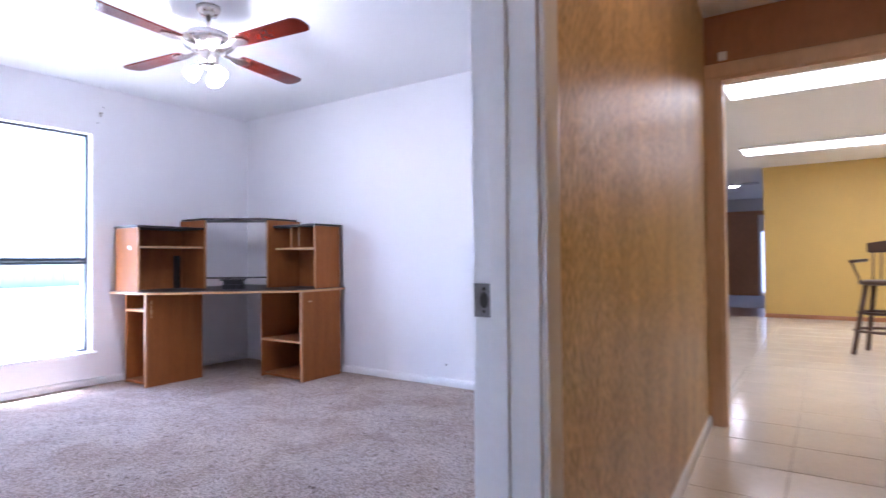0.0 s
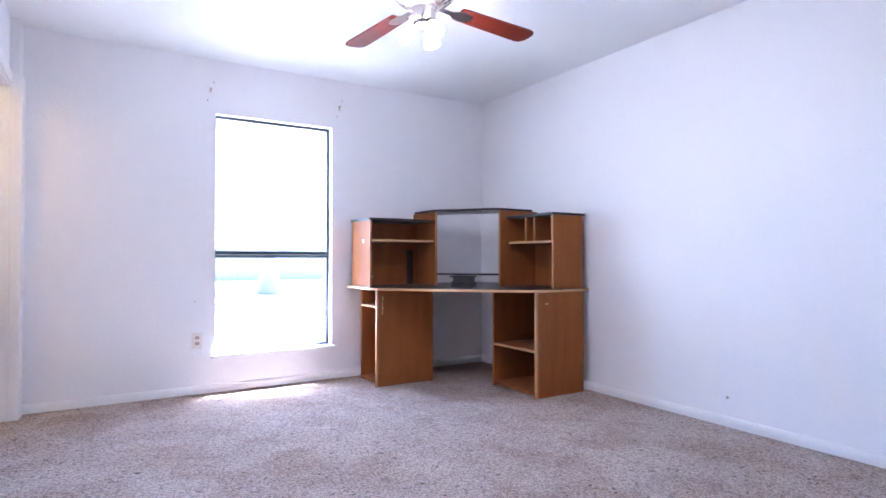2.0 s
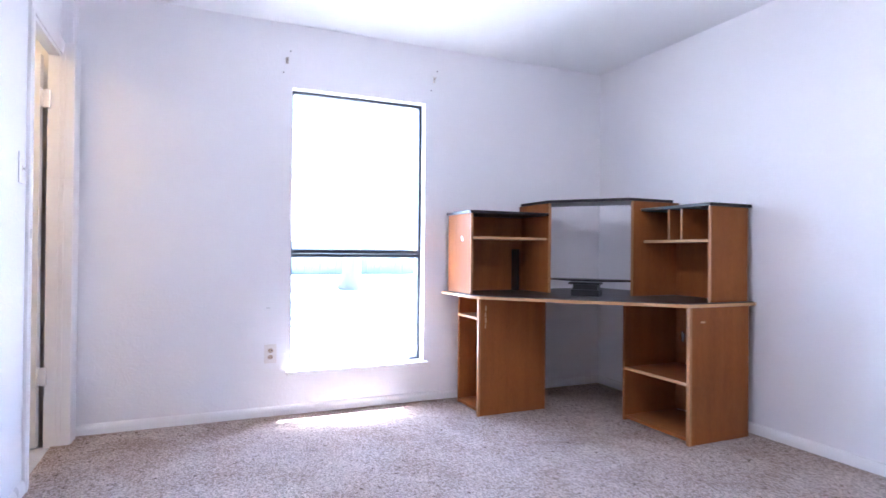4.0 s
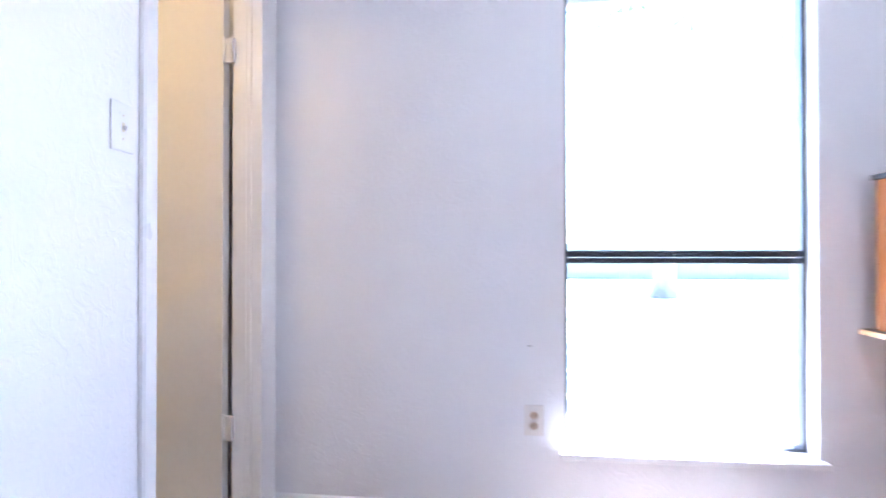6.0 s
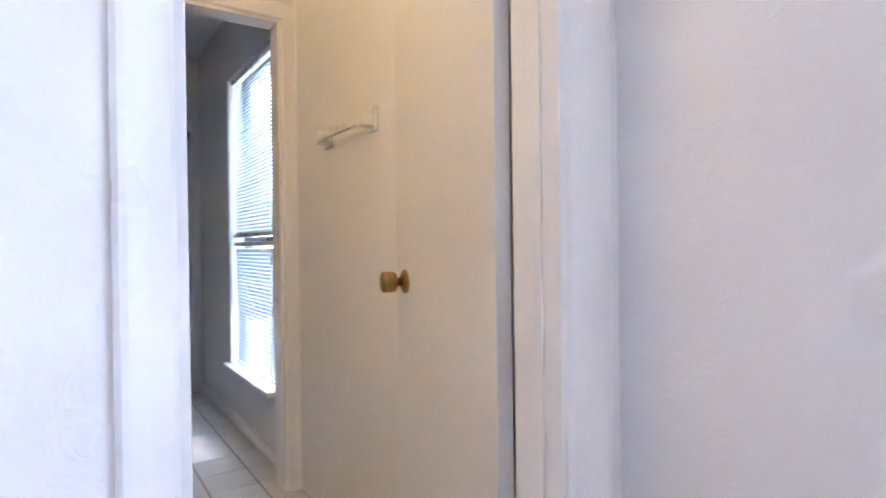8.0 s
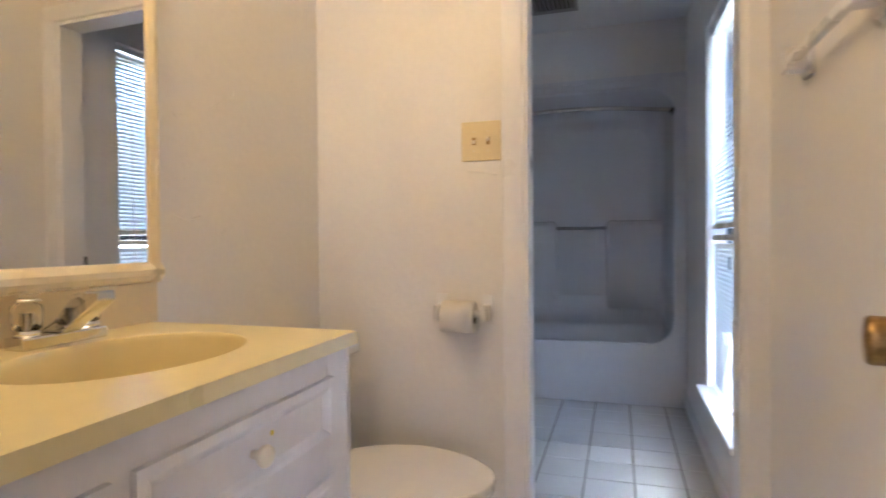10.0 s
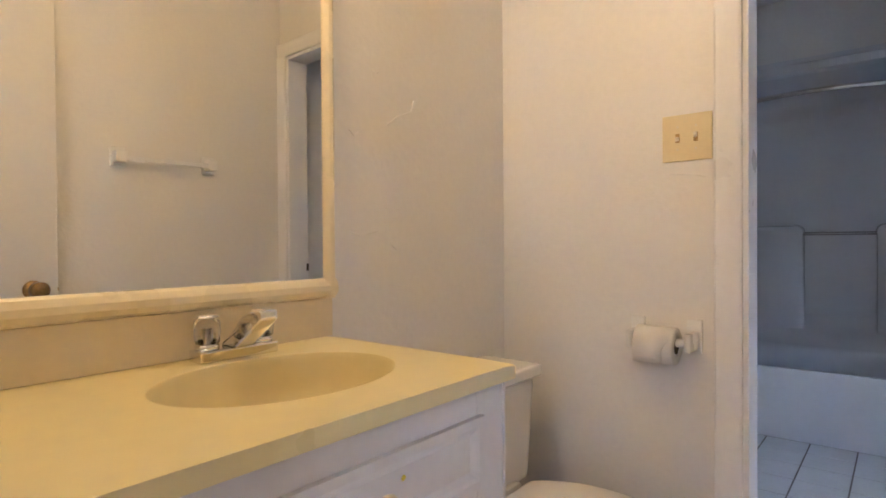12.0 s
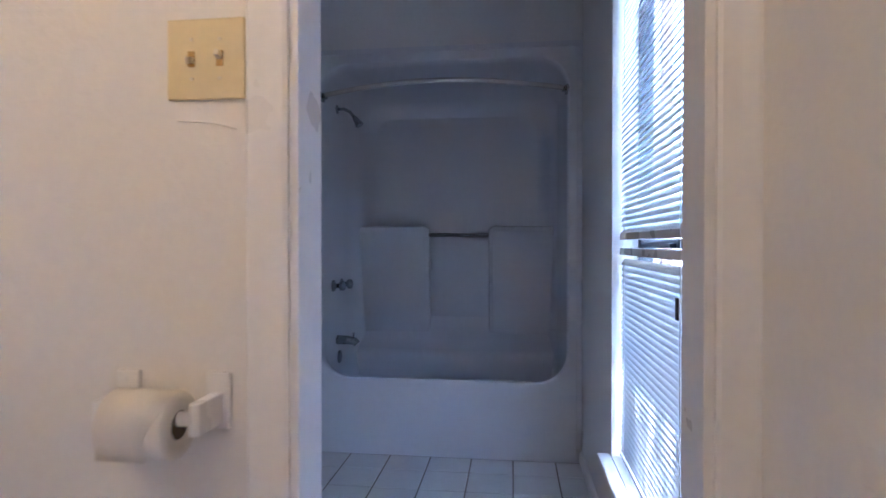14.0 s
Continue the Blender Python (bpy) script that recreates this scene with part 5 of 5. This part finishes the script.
def far_doorway():
    t = thing("double_door", (16.15, 1.75, 0), "dark brown wooden door in the far room", "door")
    part("leaf", box(16.12, 16.19, 1.30, 2.10, 0, 2.05, 0.004), M_BROWN, t)
    part("header", box(16.10, 16.19, 0.60, 2.20, 2.05, 2.15, 0.004), M_BROWN, t)
    w = thing("window_far", (16.15, 1.0, 0.1), "tall bright window in the far room", "window", kind="structure")
    part("window_frame", box(16.15, 16.19, 0.62, 1.28, 0.02, 1.68, 0.004), M_TRIM, w)
    part("pane", box(16.13, 16.149, 0.68, 1.22, 0.10, 1.62), M_FAR, w, "glowing pane in place of daylight")
    r = thing("recessed_light", (13.0, 1.45, H), "small lit recessed ceiling lamp", "ceiling light")
    part("lens", lathe([(0.08, 0), (0.07, 0.01)], (13.0, 1.45, H + 0.008), seg=20), M_DOWN, r)
    v = thing("air_vent", (12.6, 1.1, H), "grey ceiling air vent", "vent")
    part("grille", box(12.45, 12.75, 0.95, 1.25, H + 0.006, H + 0.018, 0.003), M_STEEL, v)


# The pane glows in place of daylight; the wall behind it is solid.
M_FAR = glowing("far_daylight", (0.72, 0.80, 1.0), 0.08)
far_doorway()
tagged(link_mesh("door_chime", box(XR - 0.022, XR - 0.002, 0.33, 0.375, 2.16, 2.21, 0.004), M_PLATE), "small white sensor above the hall doorway", "sensor")

# ---- outside ----
structure("ground", box(-400, 400, YW + 0.21, 800, -0.40, -0.15), M_LAWN, "pale dry lawn in full sun", "lawn")
structure("ground_south", box(-400, 400, -400, YW + 0.20, -0.40, -0.13), M_LAWN, "dry ground under the house", "ground")


def tree(x, y, h, r, seed, leaves=3000, size=(0.08, 0.17), spread=0.13):
    rnd = random.Random(seed)
    t = thing("tree", (x, y, -0.15), "tree with a grey trunk and loose green crown, seen outside or added to block sun", "tree", "trees outside the window")
    part("trunk", tube([(x, y, -0.15), (x + 0.05, y, 0.4), (x + 0.02, y, h * 0.35), (x - 0.1, y, h * 0.7)], r, 14, [r * 1.5, r, r * 0.85, r * 0.4]), M_BARK, t)
    limbs = []
    for k in range(7):
        a = k * 0.9 + rnd.random()
        p0 = Vector((x, y, h * (0.33 + 0.05 * k)))
        p1 = p0 + Vector((math.cos(a), math.sin(a), 0.7)) * h * 0.25
        part("limb", tube([p0, (p0 + p1) / 2 + Vector((0, 0, 0.1)), p1], r * 0.3, 8, [r * 0.4, r * 0.28, r * 0.1]), M_BARK, t)
        limbs.append(p1)
    verts, faces = [], []
    for k in range(leaves):
        c = rnd.choice(limbs) + Vector((rnd.gauss(0, 1), rnd.gauss(0, 1), rnd.gauss(0, 0.7))) * h * spread
        e = Euler((rnd.uniform(0, 6), rnd.uniform(0, 6), rnd.uniform(0, 6))).to_matrix()
        s = rnd.uniform(*size)
        i = len(verts)
        verts += [tuple(c + e @ Vector(q) * s) for q in ((-1, 0, 0), (0, -0.5, 0.1), (1, 0, 0), (0, 0.5, 0.1))]
        faces.append((i, i + 1, i + 2, i + 3))
    me = bpy.data.meshes.new("crown")
    me.from_pydata(verts, [], faces)
    me.materials.append(M_LEAF)
    ob = new("crown", me)
    ob.parent = t
    bpy.context.view_layer.update()
    ob.matrix_parent_inverse = t.matrix_world.inverted()


tree(5.0, 18.5, 21.0, 0.28, 3, 6000, (0.15, 0.3), 0.085)
# Added tree: its crown keeps direct sun off the bathroom blinds.
tree(-3.05, 7.0, 7.0, 0.12, 11, 5500, (0.09, 0.16), 0.10)


def fence():
    t = thing("fence", (4, 30, -0.15), "grey weathered wooden board fence behind the lawn", "fence")
    first = None
    for k in range(110):
        x = -18 + 0.40 * k
        if first is None:
            first = part("board", box(x, x + 0.393, 30.0, 30.03, -0.15, 1.55), M_FENCE, t)
        else:
            o = first.copy()
            scene.collection.objects.link(o)
            o.location.x = first.location.x + 0.40 * k
    for z in (0.2, 1.2):
        part("rail", box(-18, 26, 30.035, 30.08, z, z + 0.09), M_FENCE, t)


fence()


# ---- floor tiles ----
def tile_floor(name, x0, x1, y0, y1, px, ox, py, oy, gap, z, mat, grout, label, depth=0.006):
    base = structure(name, box(x0, x1, y0, y1, z - 0.10, z - depth * 0.45), grout, label, "tile floor")
    made = {}
    i0, i1 = math.floor((x0 - ox) / px), math.ceil((x1 - ox) / px)
    j0, j1 = math.floor((y0 - oy) / py), math.ceil((y1 - oy) / py)
    for i in range(i0, i1):
        for k in range(j0, j1):
            a, b = max(x0, ox + i * px + gap / 2), min(x1, ox + (i + 1) * px - gap / 2)
            c, d = max(y0, oy + k * py + gap / 2), min(y1, oy + (k + 1) * py - gap / 2)
            if b - a < 0.01 or d - c < 0.01:
                continue
            key = (round(b - a, 4), round(d - c, 4))
            if key not in made:
                bm = bmesh.new()
                w, h, e = (b - a) / 2, (d - c) / 2, 0.0018
                lo = [bm.verts.new((u * w, v * h, -depth)) for u, v in ((-1, -1), (1, -1), (1, 1), (-1, 1))]
                mid = [bm.verts.new((u * w, v * h, -e)) for u, v in ((-1, -1), (1, -1), (1, 1), (-1, 1))]
                top = [bm.verts.new((u * (w - e), v * (h - e), 0)) for u, v in ((-1, -1), (1, -1), (1, 1), (-1, 1))]
                for p, q in ((lo, mid), (mid, top)):
                    for s in range(4):
                        bm.faces.new((p[s], p[(s + 1) % 4], q[(s + 1) % 4], q[s]))
                bm.faces.new(top)
                me = bpy.data.meshes.new("tile")
                bm.to_mesh(me)
                bm.free()
                me.materials.append(mat)
                made[key] = me
            o = new("tile", made[key])
            o.parent = base
            o.location = ((a + b) / 2, (c + d) / 2, z + random.uniform(-0.0004, 0.0004))


tile_floor("floor_bathroom", XT + 0.002, XL - 0.022, 3.362, YW - 0.002, 0.2032, -3.467, 0.2032, 4.469, 0.006, 0.0, M_BTILE, M_BGROUT, "white square floor tiles with dark grout")
structure("floor_under_tub", box(-4.56, XT, 3.362, YW, -0.10, -0.004), M_BGROUT, "plain floor under the bathtub", "floor")
tile_floor("floor_great_room", -1.6, 10.49, -1.35, YE, 0.41, 0.02, 0.41, 0.02, 0.006, 0.0, M_HTILE, M_GROUT, "glossy cream floor tiles in hall and large room")
structure("floor_great_room_south", box(XR + 0.1, 10.49, -5.0, -1.352, -0.10, -0.001), M_HTILE, "cream tiled floor", "floor")
structure("floor_great_room_north", box(XR + 0.1, 10.49, YE + 0.003, 3.0, -0.10, -0.001), M_HTILE, "cream tiled floor", "floor")
structure("floor_far_entry", box(10.49, 12.2, -5.0, 3.0, -0.10, 0.0), M_BROWNFLOOR, "brown wood floor beyond the yellow wall", "floor")
structure("floor_far_room", box(12.2, 16.2, -5.0, 3.0, -0.10, 0.002), M_GREYFLOOR, "grey-blue carpet of the far room", "floor")
